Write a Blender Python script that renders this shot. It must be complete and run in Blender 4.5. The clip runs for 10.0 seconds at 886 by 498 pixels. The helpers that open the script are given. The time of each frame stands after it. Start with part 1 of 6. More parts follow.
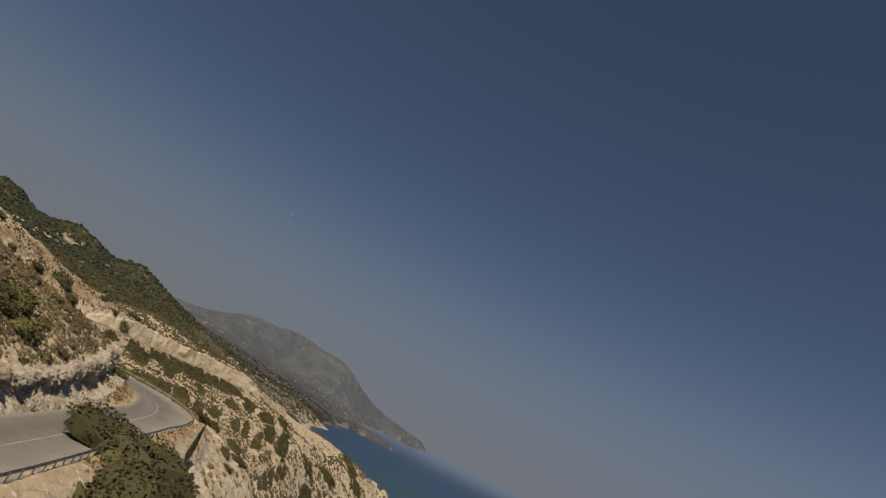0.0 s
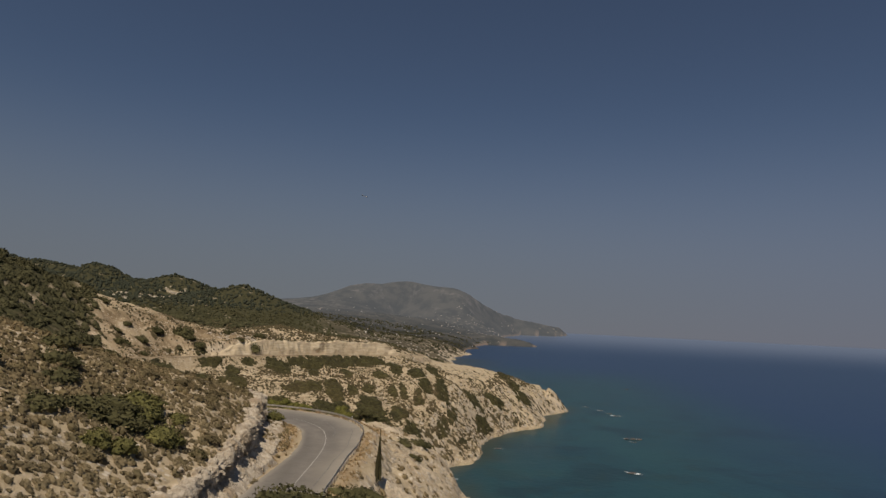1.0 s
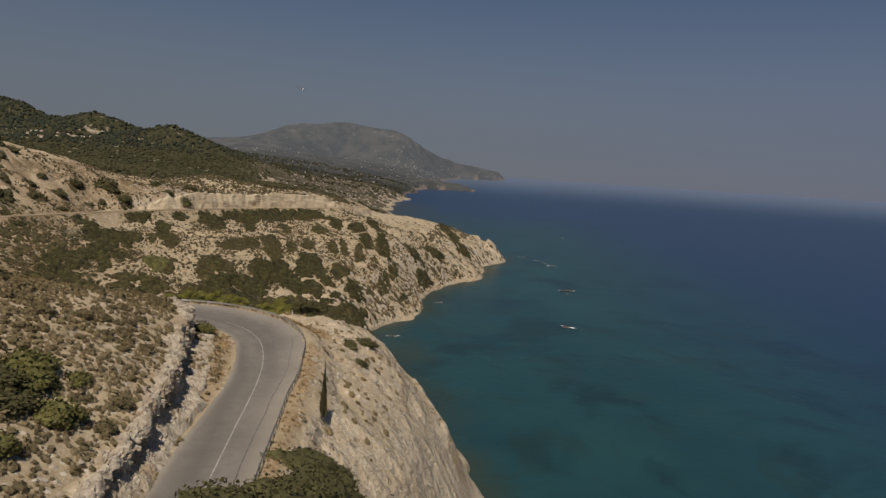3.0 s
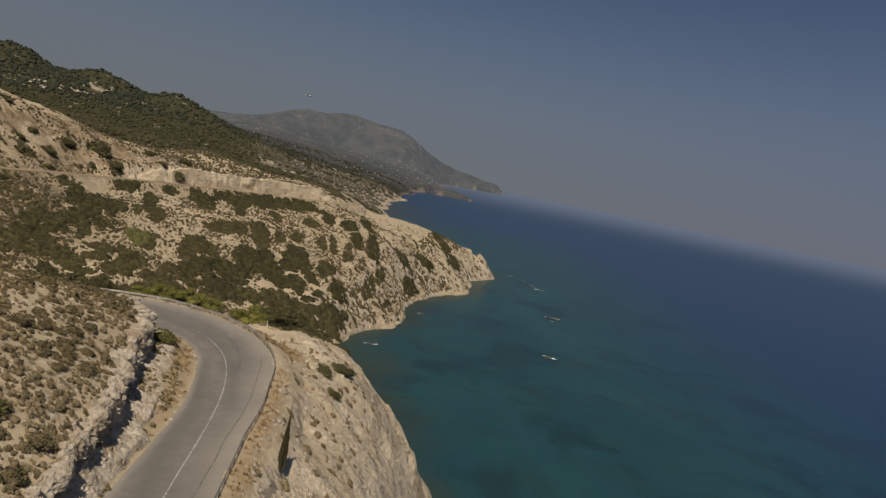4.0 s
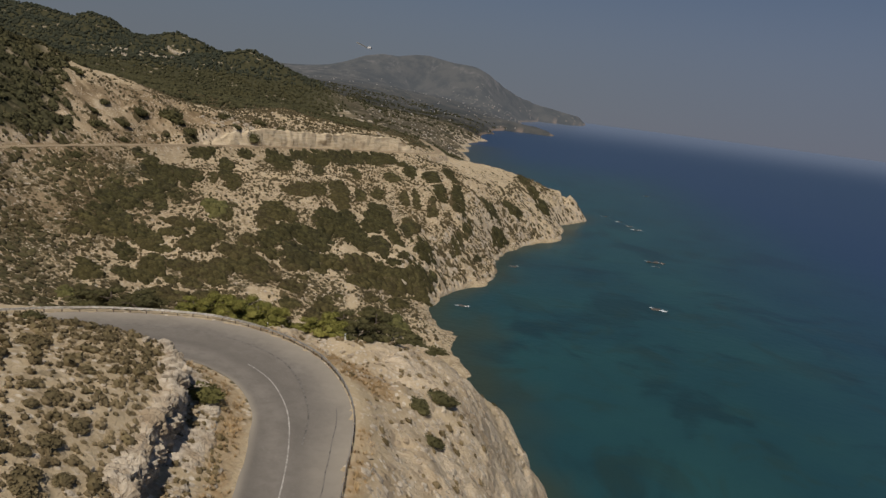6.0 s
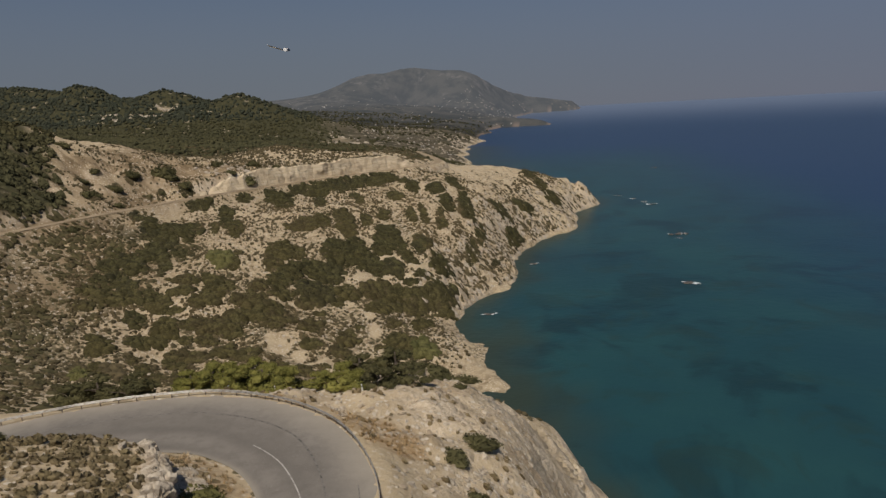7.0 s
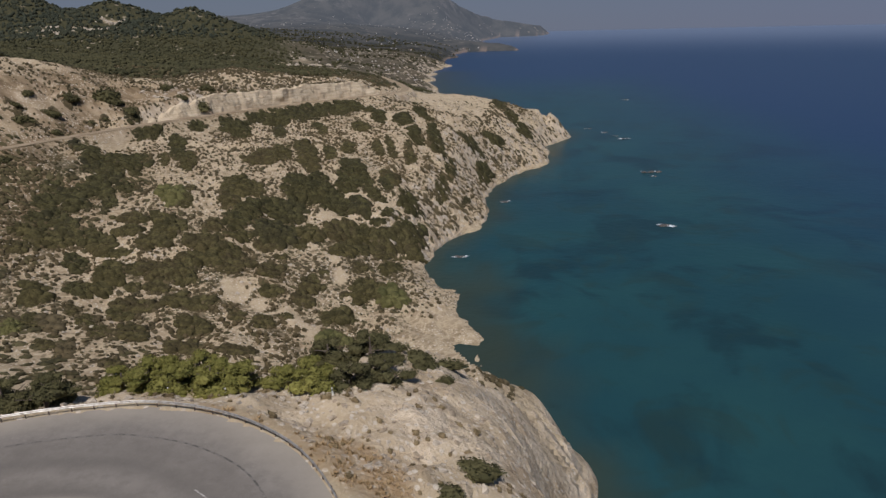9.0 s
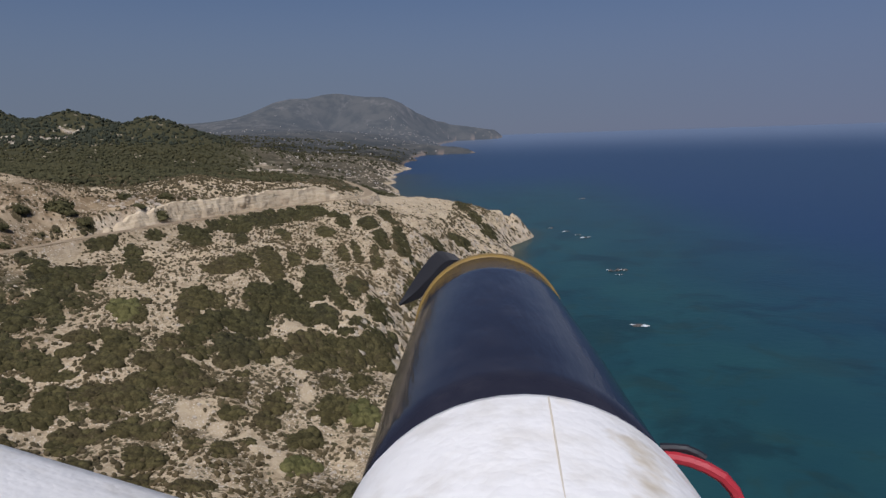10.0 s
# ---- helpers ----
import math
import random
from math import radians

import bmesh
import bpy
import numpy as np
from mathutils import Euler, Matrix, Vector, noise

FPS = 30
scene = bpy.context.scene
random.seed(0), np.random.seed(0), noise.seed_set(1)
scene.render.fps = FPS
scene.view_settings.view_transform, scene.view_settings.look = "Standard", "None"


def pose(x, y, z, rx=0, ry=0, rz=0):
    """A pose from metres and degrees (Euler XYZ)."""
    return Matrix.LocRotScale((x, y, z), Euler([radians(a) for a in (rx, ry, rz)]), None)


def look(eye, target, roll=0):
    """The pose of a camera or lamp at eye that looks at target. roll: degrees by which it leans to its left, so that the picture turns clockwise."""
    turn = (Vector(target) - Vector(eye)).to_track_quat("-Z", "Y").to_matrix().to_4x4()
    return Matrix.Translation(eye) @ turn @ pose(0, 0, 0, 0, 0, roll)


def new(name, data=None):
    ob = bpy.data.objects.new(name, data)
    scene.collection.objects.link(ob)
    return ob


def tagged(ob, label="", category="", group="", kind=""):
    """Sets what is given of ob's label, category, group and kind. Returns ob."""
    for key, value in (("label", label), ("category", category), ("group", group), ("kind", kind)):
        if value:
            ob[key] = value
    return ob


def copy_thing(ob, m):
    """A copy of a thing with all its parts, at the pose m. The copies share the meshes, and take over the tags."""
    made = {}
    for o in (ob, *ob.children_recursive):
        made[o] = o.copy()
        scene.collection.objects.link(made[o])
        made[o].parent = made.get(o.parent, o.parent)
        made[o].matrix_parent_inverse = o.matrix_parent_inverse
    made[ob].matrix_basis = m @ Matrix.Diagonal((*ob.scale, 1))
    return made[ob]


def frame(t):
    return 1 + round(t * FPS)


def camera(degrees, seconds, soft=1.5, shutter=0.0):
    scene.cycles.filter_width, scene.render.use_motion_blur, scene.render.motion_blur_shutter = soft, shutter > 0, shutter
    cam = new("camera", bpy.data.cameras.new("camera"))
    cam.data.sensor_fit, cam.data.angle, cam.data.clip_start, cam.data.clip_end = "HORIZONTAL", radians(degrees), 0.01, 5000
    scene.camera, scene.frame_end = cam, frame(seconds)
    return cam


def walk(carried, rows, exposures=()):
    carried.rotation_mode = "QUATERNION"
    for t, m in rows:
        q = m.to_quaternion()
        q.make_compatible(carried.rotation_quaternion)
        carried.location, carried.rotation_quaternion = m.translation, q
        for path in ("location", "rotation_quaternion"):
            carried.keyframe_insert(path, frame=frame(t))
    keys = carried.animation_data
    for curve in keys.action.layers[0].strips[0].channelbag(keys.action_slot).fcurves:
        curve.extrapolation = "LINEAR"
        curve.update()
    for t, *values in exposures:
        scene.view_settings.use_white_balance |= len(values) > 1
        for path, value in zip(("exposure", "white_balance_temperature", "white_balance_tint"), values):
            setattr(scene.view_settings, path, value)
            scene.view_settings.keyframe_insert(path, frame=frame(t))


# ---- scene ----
EXPOSURE = -0.5
cam = camera(67.0, 10.0, soft=1.45)
PATH = [
    (0.0, -0.20, -0.80, 71.90, 107.45, -25.84, -2.02),
    (0.5, -3.10, 4.20, 74.00, 100.62, -9.26, 3.77),
    (1.0, -5.90, 9.90, 76.40, 96.65, -2.80, 9.84),
    (1.5, -8.00, 14.60, 79.00, 92.28, -8.45, 9.03),
    (2.0, -9.30, 18.00, 80.95, 89.42, 0.90, 9.05),
    (2.5, -9.63, 20.26, 83.10, 85.27, -0.74, 9.99),
    (3.0, -10.21, 22.34, 85.34, 83.45, -3.67, 4.66),
    (3.2, -10.41, 23.50, 86.16, 83.05, -6.34, 4.98),
    (4.3, -14.07, 35.52, 88.90, 85.13, -12.10, 4.47),
    (4.5, -14.82, 38.15, 89.27, 85.82, -11.36, 5.62),
    (5.0, -16.41, 45.24, 90.30, 77.18, -11.23, 7.38),
    (5.5, -19.20, 52.35, 91.06, 76.24, -10.11, 9.72),
    (5.7, -20.19, 54.95, 91.06, 77.51, -10.20, 11.06),
    (6.8, -20.62, 68.16, 90.56, 77.95, 3.43, 9.39),
    (7.0, -21.08, 69.72, 90.71, 78.31, 2.88, 10.56),
    (7.5, -22.30, 73.20, 91.29, 76.78, -2.35, 9.28),
    (8.0, -23.56, 76.59, 91.99, 74.84, 0.09, 7.08),
    (8.5, -24.96, 80.88, 92.48, 73.01, -2.13, 7.77),
    (9.0, -26.88, 85.80, 92.64, 71.94, 1.22, 7.68),
    (9.5, -29.09, 90.91, 93.08, 74.30, -2.11, 8.72),
    (10.0, -32.11, 95.48, 93.53, 80.25, 1.87, 4.07),
]
walk(cam, [(t, pose(x, y, z, rx, ry, rz)) for t, x, y, z, rx, ry, rz in PATH], exposures=[(0.0, EXPOSURE + 0.14, 7250, 13), (1.0, EXPOSURE + 0.02, 7100, 13), (2.0, EXPOSURE - 0.05, 6980, 13), (2.6, EXPOSURE, 6880, 13), (4.5, EXPOSURE, 7050, 12), (5.0, EXPOSURE - 0.12, 6850, 12), (5.5, EXPOSURE - 0.02, 6780, 12), (8.0, EXPOSURE, 6450, 14), (9.0, EXPOSURE + 0.08, 6050, 16), (9.5, EXPOSURE + 0.22, 5900, 16), (10.0, EXPOSURE + 0.18, 5850, 16)])

# ---- sky and sun ----
SUN_ELEVATION, SUN_AZIMUTH = 58.0, -175.0        # azimuth: degrees from +y towards +x
world = bpy.data.worlds.new("sky")
scene.world = world
world.use_nodes = True
wn = world.node_tree.nodes
sky = wn.new("ShaderNodeTexSky")
sky.sky_type, sky.sun_disc = "NISHITA", False
sky.sun_elevation, sky.sun_rotation = radians(SUN_ELEVATION), radians(SUN_AZIMUTH)
sky.altitude, sky.air_density, sky.dust_density, sky.ozone_density = 1500, 1.0, 0.5, 4.5
wl = world.node_tree.links
coord, split, band, blend = wn.new("ShaderNodeTexCoord"), wn.new("ShaderNodeSeparateXYZ"), wn.new("ShaderNodeMapRange"), wn.new("ShaderNodeMix")
blend.data_type, band.interpolation_type = "RGBA", "SMOOTHERSTEP"
wl.new(coord.outputs["Generated"], split.inputs[0])
wl.new(split.outputs[2], band.inputs[0])
for i, v in enumerate((-0.02, 0.36, 0.90, 0.04)):
    band.inputs[i + 1].default_value = v
wl.new(band.outputs[0], blend.inputs[0])
wl.new(sky.outputs[0], blend.inputs[6])
haze, side = wn.new("ShaderNodeMix"), wn.new("ShaderNodeMapRange")      # summer haze: greyer over the land, bluer over the sea
haze.data_type, side.interpolation_type = "RGBA", "SMOOTHSTEP"
wl.new(split.outputs[0], side.inputs[0])
side.inputs[1].default_value, side.inputs[2].default_value = -0.45, 0.65
wl.new(side.outputs[0], haze.inputs[0])
haze.inputs[6].default_value, haze.inputs[7].default_value = (2.98, 3.44, 4.22, 1), (2.86, 3.36, 4.85, 1)
wl.new(haze.outputs[2], blend.inputs[7])
wl.new(blend.outputs[2], wn["Background"].inputs[0])
wn["Background"].inputs[1].default_value = 0.058
sun = new("sun", bpy.data.lights.new("sun", "SUN"))
sun.data.energy, sun.data.angle, sun.data.color = 4.6, radians(0.55), (1.0, 0.95, 0.87)
a, e = radians(SUN_AZIMUTH), radians(SUN_ELEVATION)
sun.matrix_world = look((0, 0, 300), (-math.sin(a) * math.cos(e), -math.cos(a) * math.cos(e), 300 - math.sin(e)))


# ---- materials ----
class Mat:
    """Short hand for node materials."""

    def __init__(self, name, rough=0.9, metal=0.0, spec=0.3):
        self.m = bpy.data.materials.new(name)
        self.m.use_nodes = True
        self.t = self.m.node_tree
        self.b = self.t.nodes["Principled BSDF"]
        self.b.inputs["Roughness"].default_value = rough
        self.b.inputs["Metallic"].default_value = metal
        self.b.inputs["Specular IOR Level"].default_value = spec
        self.co = self.t.nodes.new("ShaderNodeTexCoord").outputs["Object"]

    def link(self, a, b):
        self.t.links.new(a, b)

    def scaled(self, sx, sy, sz, src=None):
        n = self.t.nodes.new("ShaderNodeMapping")
        self.link(src or self.co, n.inputs[0])
        n.inputs["Scale"].default_value = (sx, sy, sz)
        return n.outputs[0]

    def turned(self, degrees):
        n = self.t.nodes.new("ShaderNodeMapping")
        self.link(self.co, n.inputs[0])
        n.inputs["Rotation"].default_value = (0, 0, radians(degrees))
        return n.outputs[0]

    def noise(self, scale, detail=4, rough=0.6, src=None, distort=0.0):
        n = self.t.nodes.new("ShaderNodeTexNoise")
        self.link(src or self.co, n.inputs["Vector"])
        n.inputs["Scale"].default_value, n.inputs["Detail"].default_value = scale, detail
        n.inputs["Roughness"].default_value, n.inputs["Distortion"].default_value = rough, distort
        return n.outputs["Fac"]

    def voronoi(self, scale, feature="F1", src=None, out="Distance"):
        n = self.t.nodes.new("ShaderNodeTexVoronoi")
        n.feature = feature
        self.link(src or self.co, n.inputs["Vector"])
        n.inputs["Scale"].default_value = scale
        return n.outputs[out]

    def ramp(self, src, lo, hi, a=0.0, b=1.0):
        n = self.t.nodes.new("ShaderNodeMapRange")
        n.interpolation_type = "SMOOTHSTEP"
        self.link(src, n.inputs[0])
        for i, v in enumerate((lo, hi, a, b)):
            n.inputs[i + 1].default_value = v
        return n.outputs[0]

    def math(self, op, x, y):
        n = self.t.nodes.new("ShaderNodeMath")
        n.operation = op
        for i, v in enumerate((x, y)):
            if isinstance(v, (int, float)):
                n.inputs[i].default_value = v
            else:
                self.link(v, n.inputs[i])
        return n.outputs[0]

    def mix(self, fac, a, b):
        n = self.t.nodes.new("ShaderNodeMix")
        n.data_type = "RGBA"
        for i, v in ((0, fac), (6, a), (7, b)):
            if isinstance(v, tuple):
                n.inputs[i].default_value = (*v, 1)
            elif isinstance(v, (int, float)):
                n.inputs[i].default_value = v
            else:
                self.link(v, n.inputs[i])
        return n.outputs[2]

    def attr(self, name):
        n = self.t.nodes.new("ShaderNodeAttribute")
        n.attribute_name = name
        return n.outputs["Fac"]

    def random(self):
        return self.t.nodes.new("ShaderNodeObjectInfo").outputs["Random"]

    def island(self):
        return self.t.nodes.new("ShaderNodeNewGeometry").outputs["Random Per Island"]

    def color(self, c):
        if isinstance(c, tuple):
            self.b.inputs["Base Color"].default_value = (*c, 1)
        else:
            self.link(c, self.b.inputs["Base Color"])
        return self

    def bump(self, h, strength=0.5, dist=0.1):
        n = self.t.nodes.new("ShaderNodeBump")
        n.inputs["Strength"].default_value, n.inputs["Distance"].default_value = strength, dist
        self.link(h, n.inputs["Height"])
        self.link(n.outputs[0], self.b.inputs["Normal"])
        return self


def make_ground():
    k = Mat("dry_earth", 0.95, spec=0.1)
    big, mid, fine = k.noise(0.02, 5), k.noise(0.22, 5), k.noise(1.7, 5, 0.7)
    earth = k.mix(k.ramp(big, 0.35, 0.65), (0.51, 0.405, 0.262), (0.45, 0.36, 0.232))
    earth = k.mix(k.ramp(mid, 0.45, 0.75), earth, (0.32, 0.245, 0.145))
    earth = k.mix(k.ramp(fine, 0.5, 0.75), earth, (0.58, 0.50, 0.39))
    rock = k.mix(k.ramp(fine, 0.3, 0.7), (0.56, 0.445, 0.305), (0.71, 0.60, 0.445))
    rock = k.mix(k.ramp(k.noise(0.09, 5, 0.65), 0.48, 0.66), rock, (0.46, 0.35, 0.225))
    earth = k.mix(k.attr("ochre"), earth, k.mix(k.ramp(mid, 0.35, 0.7), (0.225, 0.163, 0.094), (0.315, 0.238, 0.146)))
    rills = k.ramp(k.noise(1.0, 4, 0.6, k.scaled(0.42, 0.035, 0.035, k.turned(-63))), 0.47, 0.62)
    earth = k.mix(k.math("MULTIPLY", rills, k.math("MULTIPLY", k.attr("ochre"), 0.95)), earth, (0.165, 0.118, 0.068))
    earth = k.mix(k.math("MULTIPLY", k.ramp(k.noise(0.03, 4, 0.6), 0.53, 0.64), k.attr("ochre")), earth, k.mix(rills, (0.50, 0.39, 0.245), (0.33, 0.245, 0.145)))
    streak = k.ramp(k.noise(1.0, 4, 0.6, k.scaled(0.25, 0.25, 0.04)), 0.48, 0.66)
    rock = k.mix(k.math("MULTIPLY", streak, 0.5), rock, (0.38, 0.29, 0.185))
    col = k.mix(k.attr("rock"), earth, rock)
    bend = k.t.nodes.new("ShaderNodeVectorMath")
    bend.operation = "MULTIPLY_ADD"
    swirl = k.t.nodes.new("ShaderNodeTexNoise")
    swirl.inputs["Scale"].default_value, swirl.inputs["Detail"].default_value = 0.22, 4
    k.link(k.co, swirl.inputs["Vector"])
    k.link(swirl.outputs["Color"], bend.inputs[0])
    bend.inputs[1].default_value = (7, 7, 0)
    k.link(k.scaled(1.0, 0.6, 0.0, k.turned(25)), bend.inputs[2])
    runnel = k.ramp(k.voronoi(0.30, "DISTANCE_TO_EDGE", bend.outputs[0]), 0.05, 0.13, 1.0, 0.0)
    open_soil = k.math("MULTIPLY", k.attr("slope"), k.math("SUBTRACT", 1.0, k.attr("bare")))
    litter = k.mix(k.ramp(fine, 0.3, 0.7), (0.175, 0.128, 0.072), (0.31, 0.235, 0.145))
    col = k.mix(k.math("MULTIPLY", k.math("MULTIPLY", open_soil, k.math("SUBTRACT", 1.0, runnel)), k.ramp(k.noise(0.35, 4, 0.7), 0.36, 0.56, 0.15, 0.85)), col, litter)
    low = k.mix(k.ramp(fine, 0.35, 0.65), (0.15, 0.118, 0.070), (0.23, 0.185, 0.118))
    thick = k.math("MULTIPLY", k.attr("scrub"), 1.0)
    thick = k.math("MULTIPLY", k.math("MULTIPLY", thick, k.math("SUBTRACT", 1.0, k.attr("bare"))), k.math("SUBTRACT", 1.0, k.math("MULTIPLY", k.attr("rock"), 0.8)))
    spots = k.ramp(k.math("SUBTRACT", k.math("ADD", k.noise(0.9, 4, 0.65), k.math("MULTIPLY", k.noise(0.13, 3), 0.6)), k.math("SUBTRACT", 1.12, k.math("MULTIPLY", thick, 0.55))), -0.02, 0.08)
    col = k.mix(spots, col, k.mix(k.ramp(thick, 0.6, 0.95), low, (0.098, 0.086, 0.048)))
    dots = k.math("MULTIPLY", k.ramp(k.voronoi(0.62), 0.26, 0.40, 1.0, 0.0), k.math("MULTIPLY", k.ramp(k.noise(0.16, 3), 0.36, 0.50), k.math("SUBTRACT", 1.0, k.attr("bare"))))
    col = k.mix(k.math("MULTIPLY", dots, k.ramp(thick, 0.15, 0.5)), col, (0.105, 0.090, 0.048))
    pale = k.math("MULTIPLY", k.ramp(k.voronoi(1.0), 0.20, 0.32, 1.0, 0.0), k.ramp(k.noise(0.11, 3), 0.40, 0.55))
    col = k.mix(pale, col, (0.62, 0.545, 0.43))
    green = k.mix(k.ramp(mid, 0.3, 0.7), (0.042, 0.042, 0.021), (0.074, 0.068, 0.036))
    green = k.mix(k.math("MULTIPLY", k.ramp(k.voronoi(0.055), 0.12, 0.3, 1.0, 0.0), k.math("MULTIPLY", k.attr("back"), k.ramp(k.noise(0.008, 4), 0.44, 0.56))), green, (0.32, 0.265, 0.185))
    col = k.mix(k.attr("wood"), col, green)
    col = k.mix(k.math("MULTIPLY", k.attr("dry"), k.ramp(fine, 0.3, 0.6)), col, (0.35, 0.238, 0.125))
    flat = k.mix(k.ramp(k.noise(0.028, 5, 0.65), 0.38, 0.62), (0.060, 0.054, 0.034), (0.130, 0.108, 0.072))
    fields = k.math("MULTIPLY", k.ramp(k.voronoi(0.030), 0.14, 0.30, 1.0, 0.0), k.ramp(k.noise(0.006, 4), 0.42, 0.56))
    flat = k.mix(fields, flat, (0.36, 0.31, 0.23))
    flat = k.mix(k.math("MULTIPLY", k.ramp(k.voronoi(0.085), 0.20, 0.32, 1.0, 0.0), k.ramp(k.noise(0.011, 4), 0.40, 0.52)), flat, (0.46, 0.39, 0.29))
    col = k.mix(k.attr("plain"), col, flat)
    k.color(col)
    return k.bump(k.math("ADD", k.math("ADD", fine, k.math("MULTIPLY", mid, 2.0)), k.math("MULTIPLY", k.math("MULTIPLY", k.attr("rock"), k.noise(0.3, 5, 0.7)), 5.0)), 0.8, 0.35).m


def make_sea():
    k = Mat("sea_water", 0.28, spec=0.05)
    near = k.attr("depth")
    w = k.noise(0.012, 5, 0.6)
    reef = k.noise(0.02, 6, 0.62, distort=0.6)
    shallow = k.mix(k.ramp(w, 0.35, 0.65), (0.015, 0.054, 0.066), (0.019, 0.066, 0.072))
    shallow = k.mix(k.math("MULTIPLY", k.ramp(reef, 0.5, 0.62), 0.55), shallow, (0.011, 0.027, 0.034))
    shallow = k.mix(k.math("MULTIPLY", k.ramp(k.noise(0.035, 5, 0.6, distort=1.0), 0.52, 0.64), 0.55), shallow, (0.020, 0.046, 0.044))
    col = k.mix(near, shallow, (0.013, 0.039, 0.091))
    col = k.mix(k.attr("shore"), col, (0.040, 0.052, 0.036))
    k.color(col)
    ripples = k.math("ADD", k.noise(0.25, 4, 0.6), k.noise(0.03, 3, 0.5))
    return k.bump(ripples, 0.25, 0.6).m


def make_asphalt():
    k = Mat("worn_asphalt", 0.85, spec=0.25)
    c = k.mix(k.ramp(k.noise(0.25, 5), 0.3, 0.7), (0.190, 0.170, 0.144), (0.230, 0.207, 0.176))
    c = k.mix(k.math("MULTIPLY", k.ramp(k.noise(0.75, 5, 0.7), 0.40, 0.66), 0.55), c, (0.150, 0.134, 0.113))
    c = k.mix(k.math("MULTIPLY", k.ramp(k.noise(2.4, 4, 0.7), 0.55, 0.72), 0.35), c, (0.30, 0.27, 0.23))
    track = k.attr("track")
    c = k.mix(track, c, (0.135, 0.122, 0.104))
    c = k.mix(k.attr("dust"), c, (0.38, 0.335, 0.265))
    c = k.mix(k.ramp(k.noise(14, 3, 0.7), 0.55, 0.8), c, (0.26, 0.24, 0.22))
    return k.color(c).bump(k.noise(25, 3), 0.3, 0.02).m


def make_leaf(name, dark, light, leaf_shade=0.0, tone=None):
    k = Mat(name, 0.8, spec=0.15)
    c = k.mix(k.island(), dark, light)
    if tone:      # no two patches are quite alike
        c = k.mix(k.ramp(k.random(), 0.3, 1.0, 0.0, 0.75), c, tone)
    c = k.mix(k.ramp(k.noise(0.35, 3), 0.4, 0.7), c, tuple(min(1, v * 1.35) for v in light))
    c = k.mix(k.math("MULTIPLY", k.ramp(k.noise(0.014, 4, 0.6), 0.44, 0.60), 0.25), c, tuple(v * w for v, w in zip(light, (1.2, 1.05, 0.85))))
    if leaf_shade:
        # shadow between the leaves, put into the colour as dark specks
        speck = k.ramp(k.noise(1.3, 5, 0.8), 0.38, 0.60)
        c = k.mix(k.math("MULTIPLY", k.math("SUBTRACT", 1.0, speck), leaf_shade), c, tuple(v * 0.45 for v in dark))
        k.bump(k.noise(2.6, 4, 0.7), 0.6, 0.25)
    return k.color(c).m


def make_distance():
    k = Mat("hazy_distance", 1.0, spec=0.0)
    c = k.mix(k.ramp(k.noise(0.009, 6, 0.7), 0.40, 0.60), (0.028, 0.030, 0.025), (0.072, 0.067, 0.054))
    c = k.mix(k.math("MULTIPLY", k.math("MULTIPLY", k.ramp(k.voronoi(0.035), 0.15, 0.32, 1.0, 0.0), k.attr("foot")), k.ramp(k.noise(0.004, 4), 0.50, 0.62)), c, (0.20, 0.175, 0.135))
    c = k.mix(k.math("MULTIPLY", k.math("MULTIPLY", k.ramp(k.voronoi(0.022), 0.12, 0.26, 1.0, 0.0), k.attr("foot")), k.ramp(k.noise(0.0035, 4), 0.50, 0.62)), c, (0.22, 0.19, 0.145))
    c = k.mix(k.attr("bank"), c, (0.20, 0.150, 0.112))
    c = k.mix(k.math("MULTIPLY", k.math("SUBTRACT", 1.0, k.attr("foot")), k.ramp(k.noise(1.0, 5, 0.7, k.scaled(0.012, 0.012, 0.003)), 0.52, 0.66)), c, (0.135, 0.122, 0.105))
    # haze put into the colour and a faint blue glow, stronger farther off
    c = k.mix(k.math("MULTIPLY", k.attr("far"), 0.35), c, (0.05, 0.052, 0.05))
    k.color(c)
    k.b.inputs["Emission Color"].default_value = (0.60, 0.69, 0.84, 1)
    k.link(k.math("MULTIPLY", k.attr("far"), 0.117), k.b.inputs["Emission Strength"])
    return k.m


def make_far_sea():
    k = Mat("hazy_sea", 0.28, spec=0.05)
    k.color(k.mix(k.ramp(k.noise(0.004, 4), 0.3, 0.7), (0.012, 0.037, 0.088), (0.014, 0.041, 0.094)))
    # horizon haze imitated by a pale glow that grows with distance
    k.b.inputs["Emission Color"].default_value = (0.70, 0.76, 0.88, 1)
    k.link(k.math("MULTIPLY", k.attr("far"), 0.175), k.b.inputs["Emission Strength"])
    k.bump(k.math("ADD", k.noise(0.25, 4, 0.6), k.noise(0.03, 3, 0.5)), 0.25, 0.6)
    return k.m


FAR_SEA = make_far_sea()
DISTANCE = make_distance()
GROUND, SEA, ASPHALT = make_ground(), make_sea(), make_asphalt()
MAQUIS = make_leaf("maquis_leaves", (0.038, 0.035, 0.017), (0.080, 0.069, 0.033))
DARK_MAQUIS = make_leaf("dark_maquis_leaves", (0.038, 0.039, 0.018), (0.078, 0.072, 0.034))
SCRUB = make_leaf("dry_scrub", (0.096, 0.076, 0.041), (0.205, 0.160, 0.090))
THICKET = make_leaf("thicket_leaves", (0.040, 0.036, 0.014), (0.086, 0.074, 0.030), leaf_shade=0.55, tone=(0.076, 0.058, 0.029))
FRESH = make_leaf("fresh_leaves", (0.058, 0.060, 0.021), (0.125, 0.118, 0.045), leaf_shade=0.35)
